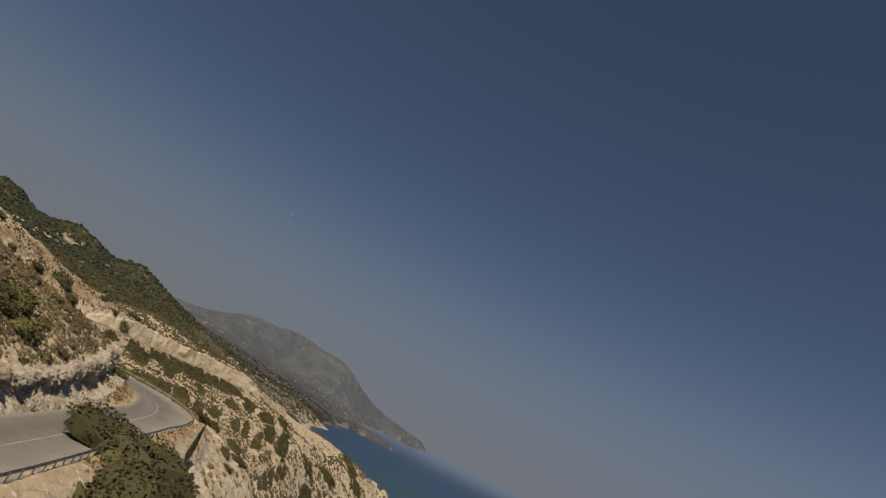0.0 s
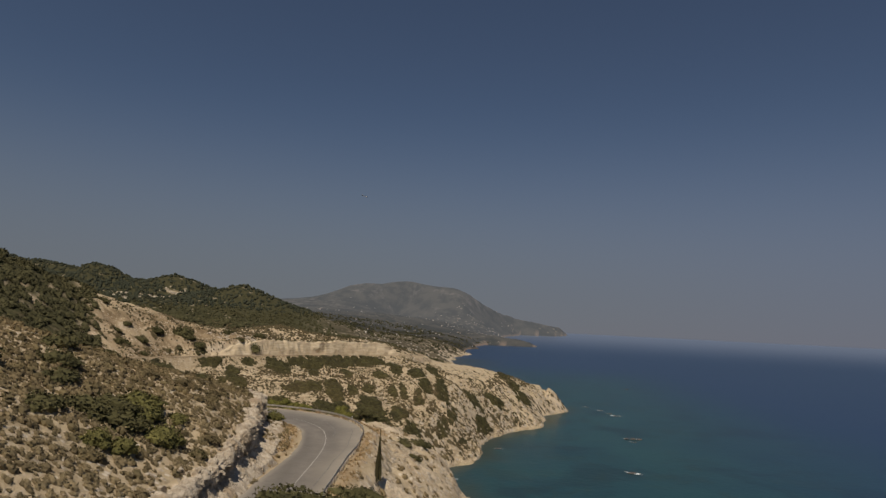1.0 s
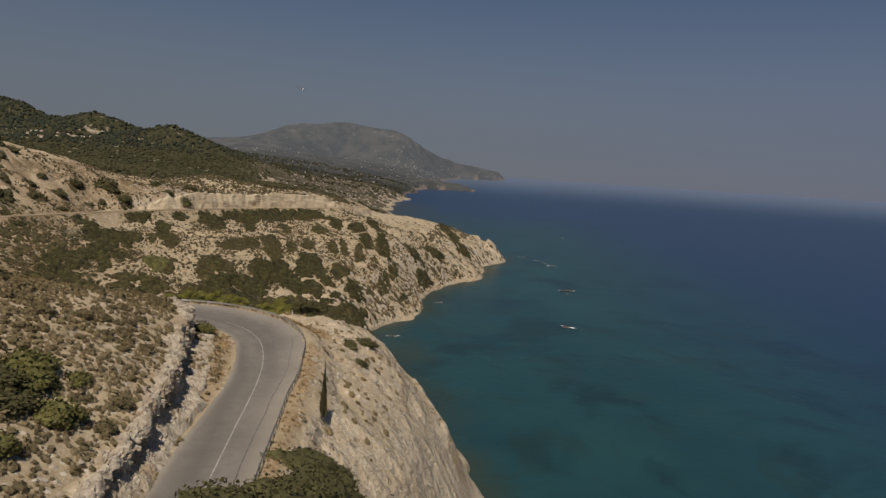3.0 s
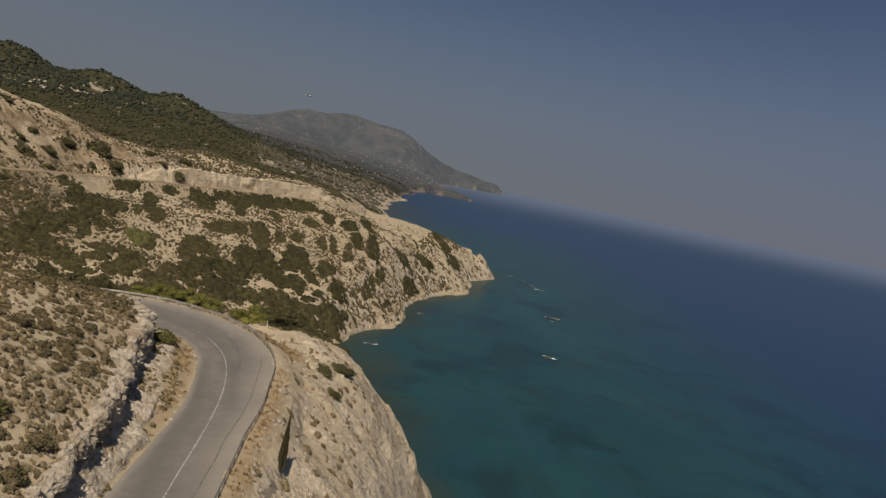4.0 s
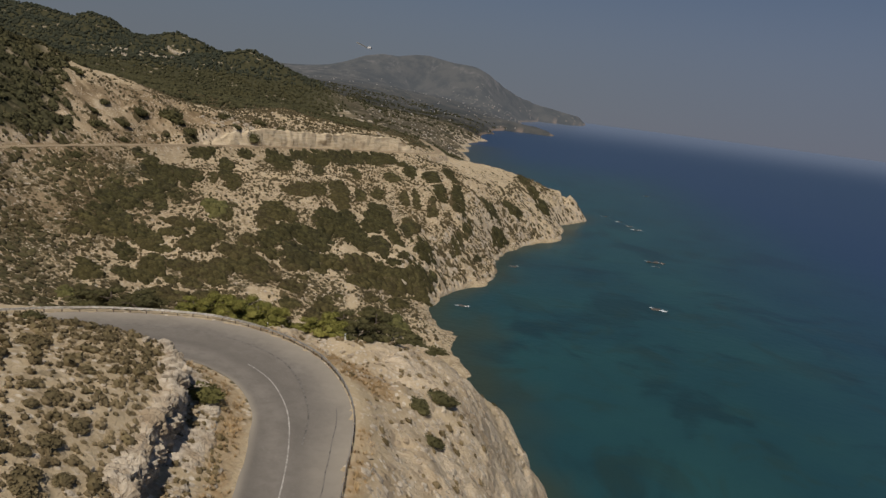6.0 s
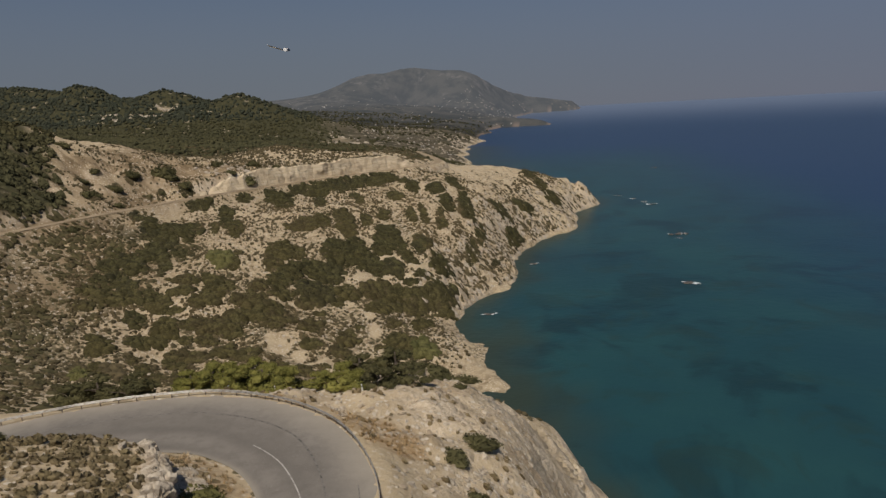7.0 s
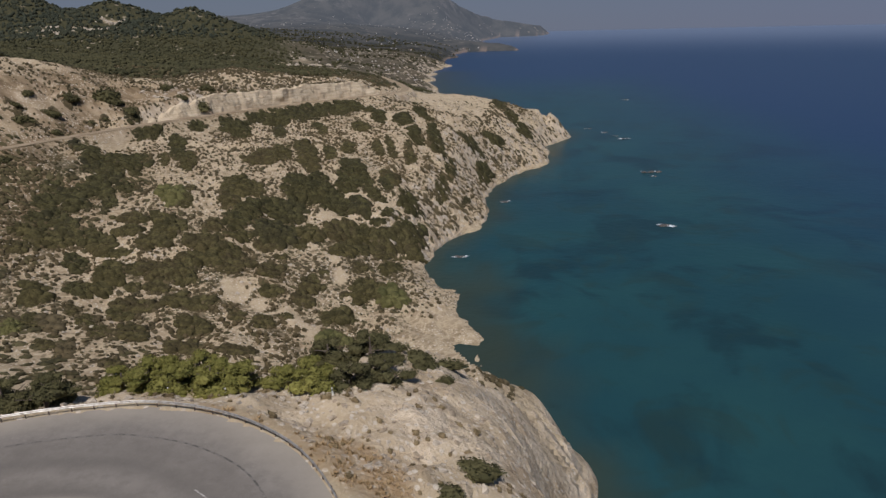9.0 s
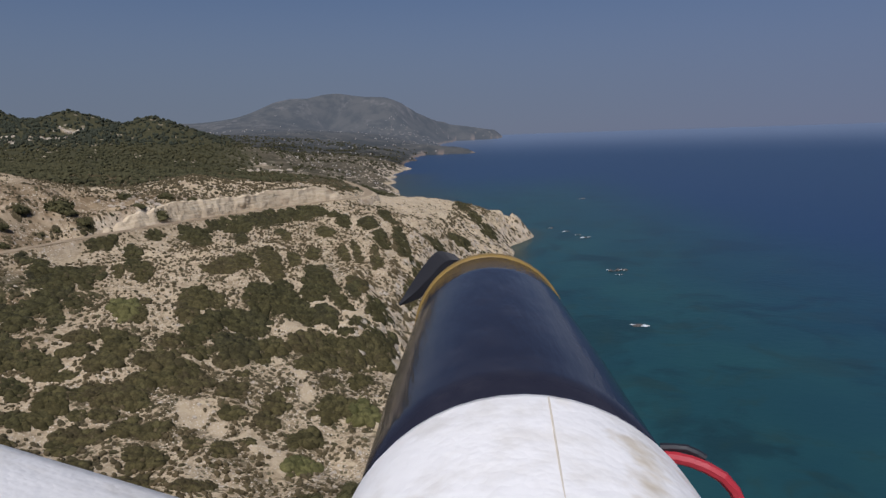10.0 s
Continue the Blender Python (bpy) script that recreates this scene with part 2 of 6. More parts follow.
DARK_THICKET = make_leaf("dark_thicket_leaves", (0.032, 0.030, 0.012), (0.069, 0.062, 0.025), leaf_shade=0.55, tone=(0.044, 0.040, 0.022))
# darker bluish green, partly distance haze put into the leaf colour
HAZY_FOREST = make_leaf("hazy_hill_leaves", (0.022, 0.027, 0.017), (0.042, 0.046, 0.029))
OLIVE = make_leaf("olive_scrub", (0.046, 0.039, 0.020), (0.100, 0.079, 0.042))
BROOM = make_leaf("broom_leaves", (0.074, 0.073, 0.024), (0.145, 0.134, 0.047))
LENTISK = make_leaf("lentisk_leaves", (0.048, 0.047, 0.020), (0.100, 0.091, 0.040))
HEATH = make_leaf("heath_scrub", (0.086, 0.070, 0.036), (0.165, 0.130, 0.068))
PINE = make_leaf("pine_needles", (0.105, 0.106, 0.024), (0.200, 0.188, 0.052))
FOREST = make_leaf("forest_leaves", (0.031, 0.032, 0.015), (0.064, 0.060, 0.028))
STEEL = Mat("galvanised_steel", 0.45, 0.6)
STEEL.color(STEEL.mix(STEEL.ramp(STEEL.noise(3, 4), 0.35, 0.7), (0.50, 0.48, 0.44), (0.33, 0.29, 0.24)))
STEEL = STEEL.m
PAINT = Mat("road_paint", 0.8)
PAINT.color(PAINT.mix(PAINT.ramp(PAINT.noise(2.5, 5, 0.7), 0.42, 0.6), (0.46, 0.43, 0.385), (0.25, 0.232, 0.205)))
PAINT = PAINT.m


# ---- meshes from arrays ----
def array_mesh(name, verts, faces, material, smooth=False, attrs=None):
    """A mesh from numpy arrays; all faces have the same number of corners."""
    me = bpy.data.meshes.new(name)
    verts, faces = np.asarray(verts, np.float32), np.asarray(faces, np.int32)
    n, k = faces.shape
    me.vertices.add(len(verts))
    me.vertices.foreach_set("co", verts.ravel())
    me.loops.add(n * k)
    me.loops.foreach_set("vertex_index", faces.ravel())
    me.polygons.add(n)
    me.polygons.foreach_set("loop_start", np.arange(0, n * k, k, dtype=np.int32))
    me.polygons.foreach_set("use_smooth", np.full(n, smooth))
    for key, values in (attrs or {}).items():
        me.attributes.new(key, "FLOAT", "POINT").data.foreach_set("value", np.asarray(values, np.float32).ravel())
    me.materials.append(material)
    me.update(calc_edges=True)
    me.validate()
    return me


def part(name, bm, material, parent=None, label=""):
    me = bpy.data.meshes.new(name)
    bm.to_mesh(me)
    bm.free()
    me.materials.append(material)
    ob = new(name, me)
    ob.parent = parent
    return tagged(ob, label)


# ---- noise on arrays ----
def lattice(ix, iy, seed):
    h = (ix.astype(np.int64) * 374761393 + iy.astype(np.int64) * 668265263 + seed * 1442695041) & 0xFFFFFFFF
    h = ((h ^ (h >> 13)) * 1274126177) & 0xFFFFFFFF
    return ((h ^ (h >> 16)) & 0xFFFF) / 65535.0


def value_noise(x, y, seed=0):
    ix, iy = np.floor(x), np.floor(y)
    fx, fy = x - ix, y - iy
    fx, fy = fx * fx * (3 - 2 * fx), fy * fy * (3 - 2 * fy)
    a, b = lattice(ix, iy, seed), lattice(ix + 1, iy, seed)
    c, d = lattice(ix, iy + 1, seed), lattice(ix + 1, iy + 1, seed)
    return (a + (b - a) * fx) * (1 - fy) + (c + (d - c) * fx) * fy


def fbm(x, y, size, octaves=4, seed=0, gain=0.5):
    """Noise from about -1 to 1 whose largest swells are size metres apart."""
    s, amp, tot = np.zeros_like(x, dtype=float), 1.0, 0.0
    for o in range(octaves):
        f = 2.0 ** o / size
        s += amp * (2 * value_noise(x * f + 17.3 * o, y * f - 9.1 * o, seed + o) - 1)
        tot += amp
        amp *= gain
    return s / tot


def downhill(x, y, size, seed, long=2.6, octaves=3):
    """Noise drawn out along the fall of the far slope."""
    return fbm(0.78 * x + 0.62 * y, (0.62 * x - 0.78 * y) / long, size, octaves, seed)


def step(v, lo, hi):
    u = np.clip((v - lo) / (hi - lo), 0, 1)
    return u * u * (3 - 2 * u)


def spline(points, gap):
    """A smooth line through points, a point about every gap metres."""
    p = np.array(points, float)
    q = np.vstack([2 * p[0] - p[1], p, 2 * p[-1] - p[-2]])
    out = []
    for i in range(1, len(q) - 2):
        n = max(2, int(np.linalg.norm(q[i + 1] - q[i]) / gap))
        for u in np.arange(n) / n:
            a, b, c, d = q[i - 1], q[i], q[i + 1], q[i + 2]
            out.append(0.5 * (2 * b + (c - a) * u + (2 * a - 5 * b + 4 * c - d) * u * u + (3 * b - a - 3 * c + d) * u ** 3))
    out.append(p[-1])
    return np.array(out)


# ---- lay of the land: lines of the map, x, y and height ----
ROAD_Z = 58.7
ROAD = [(-10, -90, 58.7), (-16.5, -35, 58.7), (-22, 10, 58.7), (-26, 40, 58.7), (-29.5, 60, 58.7), (-32.7, 76, 58.7), (-36, 92, 58.7), (-38.5, 102, 58.7), (-41.7, 110.5, 58.7), (-46, 118, 58.7), (-52, 124, 58.7),
        (-59, 127, 58.7), (-67, 126.5, 58.7), (-77, 123, 58.7), (-92, 116, 58.7), (-125, 108, 58.4), (-165, 122, 57.5)]
UPPER = [(-165, 122, 57.5), (-205, 160, 55.5), (-236, 220, 53), (-244, 285, 51.5), (-236, 340, 51.5), (-219, 398, 51.5), (-197, 448, 51.5), (-170, 497, 51.5), (-145, 534, 51.5), (-131, 556, 51.5),
         (-127, 600, 50), (-145, 680, 48), (-190, 800, 48)]
LAND = {
    "spur_edge": [(-74, 115.0, 64.4), (-66, 116.5, 64.0), (-58, 116.5, 63.8), (-54.5, 113.5, 63.6), (-51.5, 106, 64.3), (-47.5, 94, 64.4), (-43.5, 82, 63.9), (-41.5, 74, 63.2), (-39, 62, 62.4), (-35, 40, 63), (-31, 10, 65)],
    "spur_crest": [(-64, 106, 66.4), (-69, 91, 71.6), (-85, 74, 78), (-115, 52, 92), (-170, 20, 118)],
    "shelf": [(-20, 10, 57), (-23, 45, 57), (-26.5, 80, 57), (-29, 100, 56.8), (-35, 122, 57), (-42, 139, 57), (-53, 148, 56), (-66, 147.5, 55.8), (-85, 140, 56), (-110, 133, 55.5)],
    "shelf_lip": [(-10, 20, 48), (-15, 80, 46), (-20, 120, 47), (-30, 150, 51), (-40, 170, 48.5), (-50, 178, 46), (-58, 170, 46), (-70, 160, 46), (-92, 151, 45), (-130, 146, 45)],
    "shelf_foot": [(-15, 175, 20), (-26, 212, 20), (-50, 212, 20), (-75, 195, 22), (-105, 180, 24), (-150, 180, 33)],
    "valley": [(-66, 345, 2), (-80, 298, 5), (-105, 255, 9), (-140, 225, 17), (-180, 205, 30), (-222, 200, 48)],
    "below_road": [(-200, 262, 30), (-166, 328, 33), (-140, 385, 33), (-105, 440, 35), (-80, 500, 36)],
    "cliff_top": [(-80, 356, 13), (-84, 388, 20), (-76, 428, 22), (-75, 478, 25), (-58, 562, 26), (-36, 640, 22), (-14, 690, 19)],
    "headland": [(-87, 605, 37), (-60, 660, 33), (-28, 718, 23)],
    "headland_back": [(-150, 720, 42), (-110, 780, 25)],
    "coast": [(26, -60, 0), (16, 20, 0), (8, 90, 0), (-2, 150, 0), (-14, 200, 0), (-30, 250, 0), (-50, 300, 0), (-69, 346, 0), (-65, 378, 0), (-55, 395, 0), (-48, 418, 0), (-53, 474, 0), (-43, 515, 0), (-31, 543, 0), (-16, 570, 0), (-15, 648, 0), (3, 686, 0),
              (-8, 740, 0), (-60, 800, 0), (-120, 900, 0), (-170, 1050, 0), (-222, 1435, 0), (-276, 2010, 0), (-271, 2750, 0), (-110, 3200, 0), (-300, 3350, 0), (-250, 3800, 0), (60, 4400, 0)],
    "deep": [(75, -60, -15), (60, 90, -15), (40, 200, -15), (10, 300, -12), (-10, 400, -12), (25, 560, -15), (60, 690, -15), (20, 800, -15), (-80, 1000, -12), (-150, 1435, -12), (-180, 2400, -14), (0, 3200, -12), (180, 4400, -12)],
    "sand_ridge": [(-345, 300, 117), (-338, 350, 109), (-330, 400, 96), (-315, 430, 87), (-298, 455, 78), (-272, 480, 67), (-255, 525, 69), (-243, 548, 71), (-200, 575, 62), (-165, 596, 60)],
    "sand_slope": [(-262, 300, 66), (-255, 350, 64), (-243, 395, 62), (-222, 440, 61), (-196, 485, 60), (-170, 530, 60), (-153, 558, 59)],
    "plateau": [(-330, 600, 70), (-250, 690, 60), (-420, 740, 73), (-300, 880, 46)],
    "woods": [(-440, 400, 86), (-470, 520, 80), (-620, 620, 80), (-600, 800, 77), (-430, 900, 60), (-820, 900, 84), (-430, 1050, 52)],
    "hill_foot": [(-1150, 1040, 98), (-950, 1070, 92), (-780, 1090, 88), (-640, 1110, 77), (-500, 1130, 56), (-400, 1180, 42)],
    "hills": [(-1400, 1250, 226), (-1240, 1290, 200), (-1172, 1290, 178), (-1118, 1290, 180), (-1072, 1290, 171), (-1040, 1290, 163), (-1005, 1290, 176), (-973, 1290, 177), (-942, 1290, 164), (-913, 1290, 144), (-863, 1290, 138), (-843, 1290, 150), (-806, 1290, 159), (-776, 1290, 149), (-742, 1290, 136), (-701, 1290, 125), (-670, 1290, 140), (-646, 1290, 144), (-618, 1295, 134), (-590, 1300, 122), (-550, 1310, 110), (-480, 1330, 94), (-420, 1360, 74)],
    "behind_hills": [(-1300, 1600, 118), (-1200, 1800, 100), (-700, 1800, 74), (-420, 1800, 36), (-800, 2600, 70), (-450, 2800, 34)],
    "inland": [(-260, 60, 120), (-420, 150, 110), (-1500, 600, 95), (-2600, 1800, 150), (-2600, 3200, 190), (-300, -100, 150), (-60, -80, 80)],
    "mountain": [(-2400, 4000, 140), (-1950, 4000, 150), (-1707, 4000, 146), (-1497, 4000, 156), (-1400, 4000, 190), (-1319, 4000, 246), (-1181, 4000, 277), (-1026, 4000, 300), (-908, 4000, 296), (-776, 4000, 266), (-674, 4000, 273), (-552, 4030, 244), (-494, 4150, 190), (-370, 4300, 132), (-232, 4400, 88), (-14, 4450, 46)],
    "mountain_foot": [(-1500, 3300, 98), (-900, 3300, 112), (-500, 3400, 70), (-1500, 4600, 110), (-500, 4600, 100)],
}
GAP = {"mountain": 90, "coast": 25, "hills": 40, "deep": 60, "spur_edge": 7, "shelf": 9, "sand_slope": 25, "sand_ridge": 30, "cliff_top": 25, "valley": 30, "below_road": 30}
knots = np.vstack([np.vstack([spline(v[i:i + 2] if len(v) == 2 else v, GAP.get(key, 200)) for i in (0,)]) for key, v in LAND.items()] + [spline(ROAD, 9), spline(UPPER, 25)])
knots = knots[np.unique(np.round(knots[:, :2] / 3), axis=0, return_index=True)[1]]
dist = np.linalg.norm(knots[:, None, :2] - knots[None, :, :2], axis=2)
WEIGHT = np.linalg.solve(dist - 0.6 * np.eye(len(knots)), knots[:, 2])


def lay(x, y):
    """The smooth height of the land between the lines of the map."""
    out = np.zeros(len(x))
    for i in range(0, len(x), 20000):
        out[i:i + 20000] = np.hypot(x[i:i + 20000, None] - knots[None, :, 0], y[i:i + 20000, None] - knots[None, :, 1]) @ WEIGHT
    return out


def along(line, x, y, reach):
    """Signed distance from a line (left of its way is plus), the height there and the place along it, for points within reach."""
    d, h, s = np.full(len(x), 1e3), np.zeros(len(x)), np.zeros(len(x))
    near = np.where((x > line[:, 0].min() - reach) & (x < line[:, 0].max() + reach) & (y > line[:, 1].min() - reach) & (y < line[:, 1].max() + reach))[0]
    run = np.concatenate([[0], np.cumsum(np.linalg.norm(np.diff(line[:, :2], axis=0), axis=1))])
    for i in range(len(line) - 1):
        a, b = line[i], line[i + 1]
        v = b[:2] - a[:2]
        px, py = x[near] - a[0], y[near] - a[1]
        u = np.clip((px * v[0] + py * v[1]) / (v @ v), 0, 1)
        ex, ey = px - u * v[0], py - u * v[1]
        r = np.hypot(ex, ey)
        m = r < np.abs(d[near])
        k = near[m]
        d[k] = (r * np.where(v[0] * py - v[1] * px >= 0, 1, -1))[m]
        h[k] = (a[2] + u * (b[2] - a[2]))[m]
        s[k] = (run[i] + u * (run[i + 1] - run[i]))[m]
    return d, h, s


road_line, upper_line = spline(ROAD, 3), spline(UPPER, 6)
run_road = np.concatenate([[0], np.cumsum(np.linalg.norm(np.diff(road_line[:, :2], axis=0), axis=1))])
S_BEND = run_road[np.argmin(np.abs(road_line[:, 1] - 118) + np.abs(road_line[:, 0] + 46))]


def outer_width(s):
    """From the middle line to the outer edge of the road, along its way."""
    return np.interp(s - S_BEND, [-45, -26, -12, 0, 9, 20, 32, 50], [3.5, 3.9, 5.5, 8.2, 9.9, 10.7, 9.3, 4.8])


def inner_width(s):
    """From the middle line to the inner edge of the asphalt, along its way."""
    return np.interp(s - S_BEND, [-40, -24, -13, -7, -2, 3, 8, 14, 22, 40], [4.3, 3.4, 3.05, 2.6, 2.0, 1.6, 1.75, 2.2, 2.8, 3.2])


def cliff_line(y):
    """From the middle line of the road to the upright face of the rock, by the place along it."""
    return np.interp(y, [55, 65, 75, 84, 91, 97, 103, 108, 113], [5.9, 6.1, 6.3, 6.7, 7.1, 8.3, 9.0, 9.0, 8.2])


FAR_COAST = [(20, 690), (-8, 740), (-60, 800), (-110, 900), (-160, 1050), (-196, 1240), (-232, 1380), (-224, 1420), (-256, 1545), (-246, 1610), (-280, 1700), (-262, 1830), (-286, 1880), (-252, 1945), (-300, 2060), (-322, 2360), (-300, 2480), (-330, 2640), (-318, 2860), (-200, 2920),
             (-104, 2930), (-96, 3010), (-200, 3090), (-290, 3200), (-270, 3520), (-330, 3900), (-250, 4300), (-40, 4400), (30, 4480), (60, 4900)]


def far_land(x, y, z):
    """Beyond the headland: a low scrubby plain that rises from an indented shore."""
    d, _, _ = along(np.array([(a, b, 0.0) for a, b in FAR_COAST]), x, y, 6000)
    d = d + 10 * fbm(x, y, 90, 3, 301) * step(y, 900, 1200)
    plain = 3 + 22 * (1 - np.exp(-np.maximum(d, 0) / 60)) + 0.14 * np.clip(d, 0, 500) + 3 * fbm(x, y, 160, 4, 303)
    k = step(y, 900, 1150) * (1 - step(y, 3000, 3600)) * (1 - step(d, 110, 300))
    out = z * (1 - k) + plain * k
    bank = np.where(d > 0, 1.5 + (0.35 + 0.25 * step(y, 3950, 4250)) * d + 0.002 * np.maximum(d, 0) ** 2, -2 + 0.05 * np.maximum(d, -200))
    return np.where(y > 880, np.minimum(out, bank), out)


def dish(x, y):
    """The far sea and its shores lie higher, up to the line of the horizon."""
    r = np.hypot(x, y)
    return 70 * np.clip((r - 1800) / 3000, 0, 1.2) ** 2


def steps_to(a, b, first, last):
    """Places from a to b whose gaps grow or shrink evenly."""
    n = int(abs(b - a) / ((first + last) / 2)) + 1
    w = np.linspace(first, last, n)
    return a + np.concatenate([[0], np.cumsum(w)]) * (b - a) / w.sum()


gx = np.unique(np.concatenate([steps_to(-4200, -420, 110, 4), steps_to(-420, -125, 4, 1.6), steps_to(-125, -15, 0.62, 0.62), steps_to(-15, 90, 0.8, 12)]).round(3))
gy = np.unique(np.concatenate([steps_to(-120, 35, 6, 0.8), steps_to(35, 165, 0.65, 0.65), steps_to(165, 330, 0.9, 1.8), steps_to(330, 620, 1.8, 3), steps_to(620, 1400, 3, 16), steps_to(1400, 4700, 16, 60)]).round(3))
GX, GY = np.meshgrid(gx, gy)
fx, fy = GX.ravel(), GY.ravel()
base = lay(fx, fy)
d1, h1, s1 = along(road_line, fx, fy, 60)
d2, h2, _ = along(upper_line, fx, fy, 60)
far = step(np.hypot(fx, fy), 500, 1500)
slope_zone = step(fy, 190, 260) * (1 - step(fy, 700, 900))
rough = fbm(fx, fy, 38, 5, 3) * (0.5 + 3.0 * slope_zone + 4 * far) + fbm(fx, fy, 9, 4, 11) * (0.55 + 0.5 * slope_zone)
gully = -np.abs(fbm(fx + 14 * fbm(fx, fy, 60, 2, 5), fy * 0.8, 30, 3, 21)) * 4.0 * slope_zone
hill = base - 30 * step(fy, 1296, 1370) * step(base, 70, 110) * (1 - step(fy, 1800, 2400)) + rough + gully - np.abs(fbm(fx + 40 * fbm(fx, fy, 200, 2, 323), fy, 150, 4, 321)) * 34 * step(base, 84, 125) * step(fy, 1080, 1180) * (1 - step(fy, 1262, 1284)) * (1 - step(fy, 2600, 3000)) + np.where(base > 2, 0, -0.5)
wall = step(fy, 388, 430) * (1 - step(fy, 545, 556)) * (d2 > 0) * (d2 < 59)
hill += wall * np.clip(60.8 + 1.4 * fbm(fx, fy, 12, 4, 43) - hill, 0, 12) * (1 - step(d2, 12, 40))
sand = (d2 > 8) * step(d2, 8, 20) * step(fy, 255, 290) * (1 - step(fy, 430, 470)) * (base > 50) * (fx > -345)
hill += sand * (-np.abs(fbm(0.35 * (0.78 * fx + 0.62 * fy) + 5, 0.9 * (0.78 * fy - 0.1 * fx), 6, 4, 45)) * 7.5 + 2.0 + 2.0 * fbm(fx, fy, 22, 4, 47))
c = fbm(fx + 4 * fbm(fx, fy, 9, 2, 203), 0.8 * fy, 9, 4, 201)
crag = (0.75 * np.round(c * 6) / 6 + 0.25 * c) * step(base, 0.5, 4) * (1 - step(base, 25, 33)) * step(fx, -112, -92) * step(fy, 330, 350) * (1 - step(fy, 700, 760))
c2 = fbm(fx + 5 * fbm(fx, fy, 11, 2, 211), fy, 12, 5, 213)
crag2 = (0.7 * np.round(c2 * 5) / 5 + 0.3 * c2) * step(base, 3, 10) * (1 - step(base, 40, 47)) * step(fx, -62, -50) * (1 - step(fy, 330, 350))
hill += 4.5 * crag2
hill += 3.2 * crag + 4.0 * (1 - step(np.hypot((fx + 8) * 0.9, fy - 690) + 3 * c, 8, 10)) * (base > 4)
ow, iw = outer_width(s1), inner_width(s1)
below = step(-d1, ow + 2.5, ow + 6) * (np.abs(d1) < 59) * (1 - step(-d1, 50, 58)) * (fx > -75) * (fy < 200)
hill += below * (-np.abs(fbm(s1, 0.3 * d1, 3.2, 4, 205)) * 2.4 + 0.9 * fbm(fx, fy, 5, 4, 207))
cliff_in = cliff_line(fy) + 0.5 * fbm(fx, fy, 7, 3, 31)
ledge = step(d1, cliff_in + 0.35, cliff_in + 1.1)
k_in = np.where(d1 > 0, ledge, step(-d1, ow + 0.9, ow + 5.0))
verge = np.where(d1 > 0, np.clip((d1 - iw - 0.5) * 0.36, 0, 1.9), 0) + np.where((d1 > iw) | (-d1 > ow), fbm(fx, fy, 2.2, 3, 41) * 0.12, -0.12)
z = np.where(np.abs(d1) < 59, (h1 + verge) * (1 - k_in) + hill * k_in, hill)
k_up = np.where(d2 > 0, step(d2, 4.0 + 2.5 * wall, 7.5 + 4.0 * wall), step(-d2, 3.6, 9.0))
z = np.where(np.abs(d2) < 59, (h2 - 0.1) * (1 - k_up) + z * k_up, z)
under = (d2 < -3.4) & (d2 > -30) & (fy > 200) & (fy < 640)
z = np.where(under, np.minimum(z, h2 - 0.15 - 0.30 * (-d2 - 3.4)), z)
z = far_land(fx, fy, z) + dish(fx, fy)
HEIGHT = z.reshape(GX.shape)
dzx, dzy = np.gradient(HEIGHT, gx, axis=1), np.gradient(HEIGHT, gy, axis=0)
STEEP = np.hypot(dzx, dzy)


def grid_value(grid, x, y):
    i = np.clip(np.searchsorted(gx, x) - 1, 0, len(gx) - 2)
    j = np.clip(np.searchsorted(gy, y) - 1, 0, len(gy) - 2)
    u, v = np.clip((x - gx[i]) / (gx[i + 1] - gx[i]), 0, 1), np.clip((y - gy[j]) / (gy[j + 1] - gy[j]), 0, 1)
    return (grid[j, i] * (1 - u) + grid[j, i + 1] * u) * (1 - v) + (grid[j + 1, i] * (1 - u) + grid[j + 1, i + 1] * u) * v


def ground(x, y):
    return grid_value(HEIGHT, np.atleast_1d(np.asarray(x, float)), np.atleast_1d(np.asarray(y, float)))


def quads(nx, ny):
    i, j = np.meshgrid(np.arange(nx - 1), np.arange(ny - 1))
    a = (j * nx + i).ravel()
    return np.stack([a, a + 1, a + nx + 1, a + nx], 1)


rock = np.clip(step(STEEP.ravel(), 0.75, 1.4), 0, 1) * np.where(z > 0, 1, 0.4) * (1 - 0.8 * far) * (1 - 0.8 * step(fy, 760, 900))
RIDGE = [(-345, 300, 0), (-345, 350, 0), (-338, 402, 0), (-318, 434, 0), (-300, 460, 0), (-275, 488, 0), (-255, 532, 0), (-235, 560, 0), (-190, 585, 0), (-140, 620, 0), (-60, 760, 0)]
dr, _, _ = along(spline(RIDGE, 10), fx, fy, 4000)
behind = np.maximum(step(dr + 6 * fbm(fx, fy, 25, 3, 37), 2, 14), step(fy, 780, 860))
green = step(-fx - 0.40 * fy + 40 * fbm(fx, fy, 80, 4, 35), -110, 20)
dark_hill = step(-fx - 0.7 * fy + 14 * fbm(fx, fy, 26, 4, 36), 14, 22) * (1 - behind) * (1 - step(fy, 395, 420)) * step(fy, 150, 190) * np.where(np.abs(d2) < 59, step(d2 + 3 * fbm(fx, fy, 8, 3, 38), 5, 12), 1.0)
inland = step(z - dish(fx, fy), 2, 8)
wood = np.maximum(behind * inland * (0.35 + 0.65 * green), dark_hill) * (1 - 0.6 * rock)
low_left = step(-fx, 170, 200) * (1 - step(fy, 330, 360))
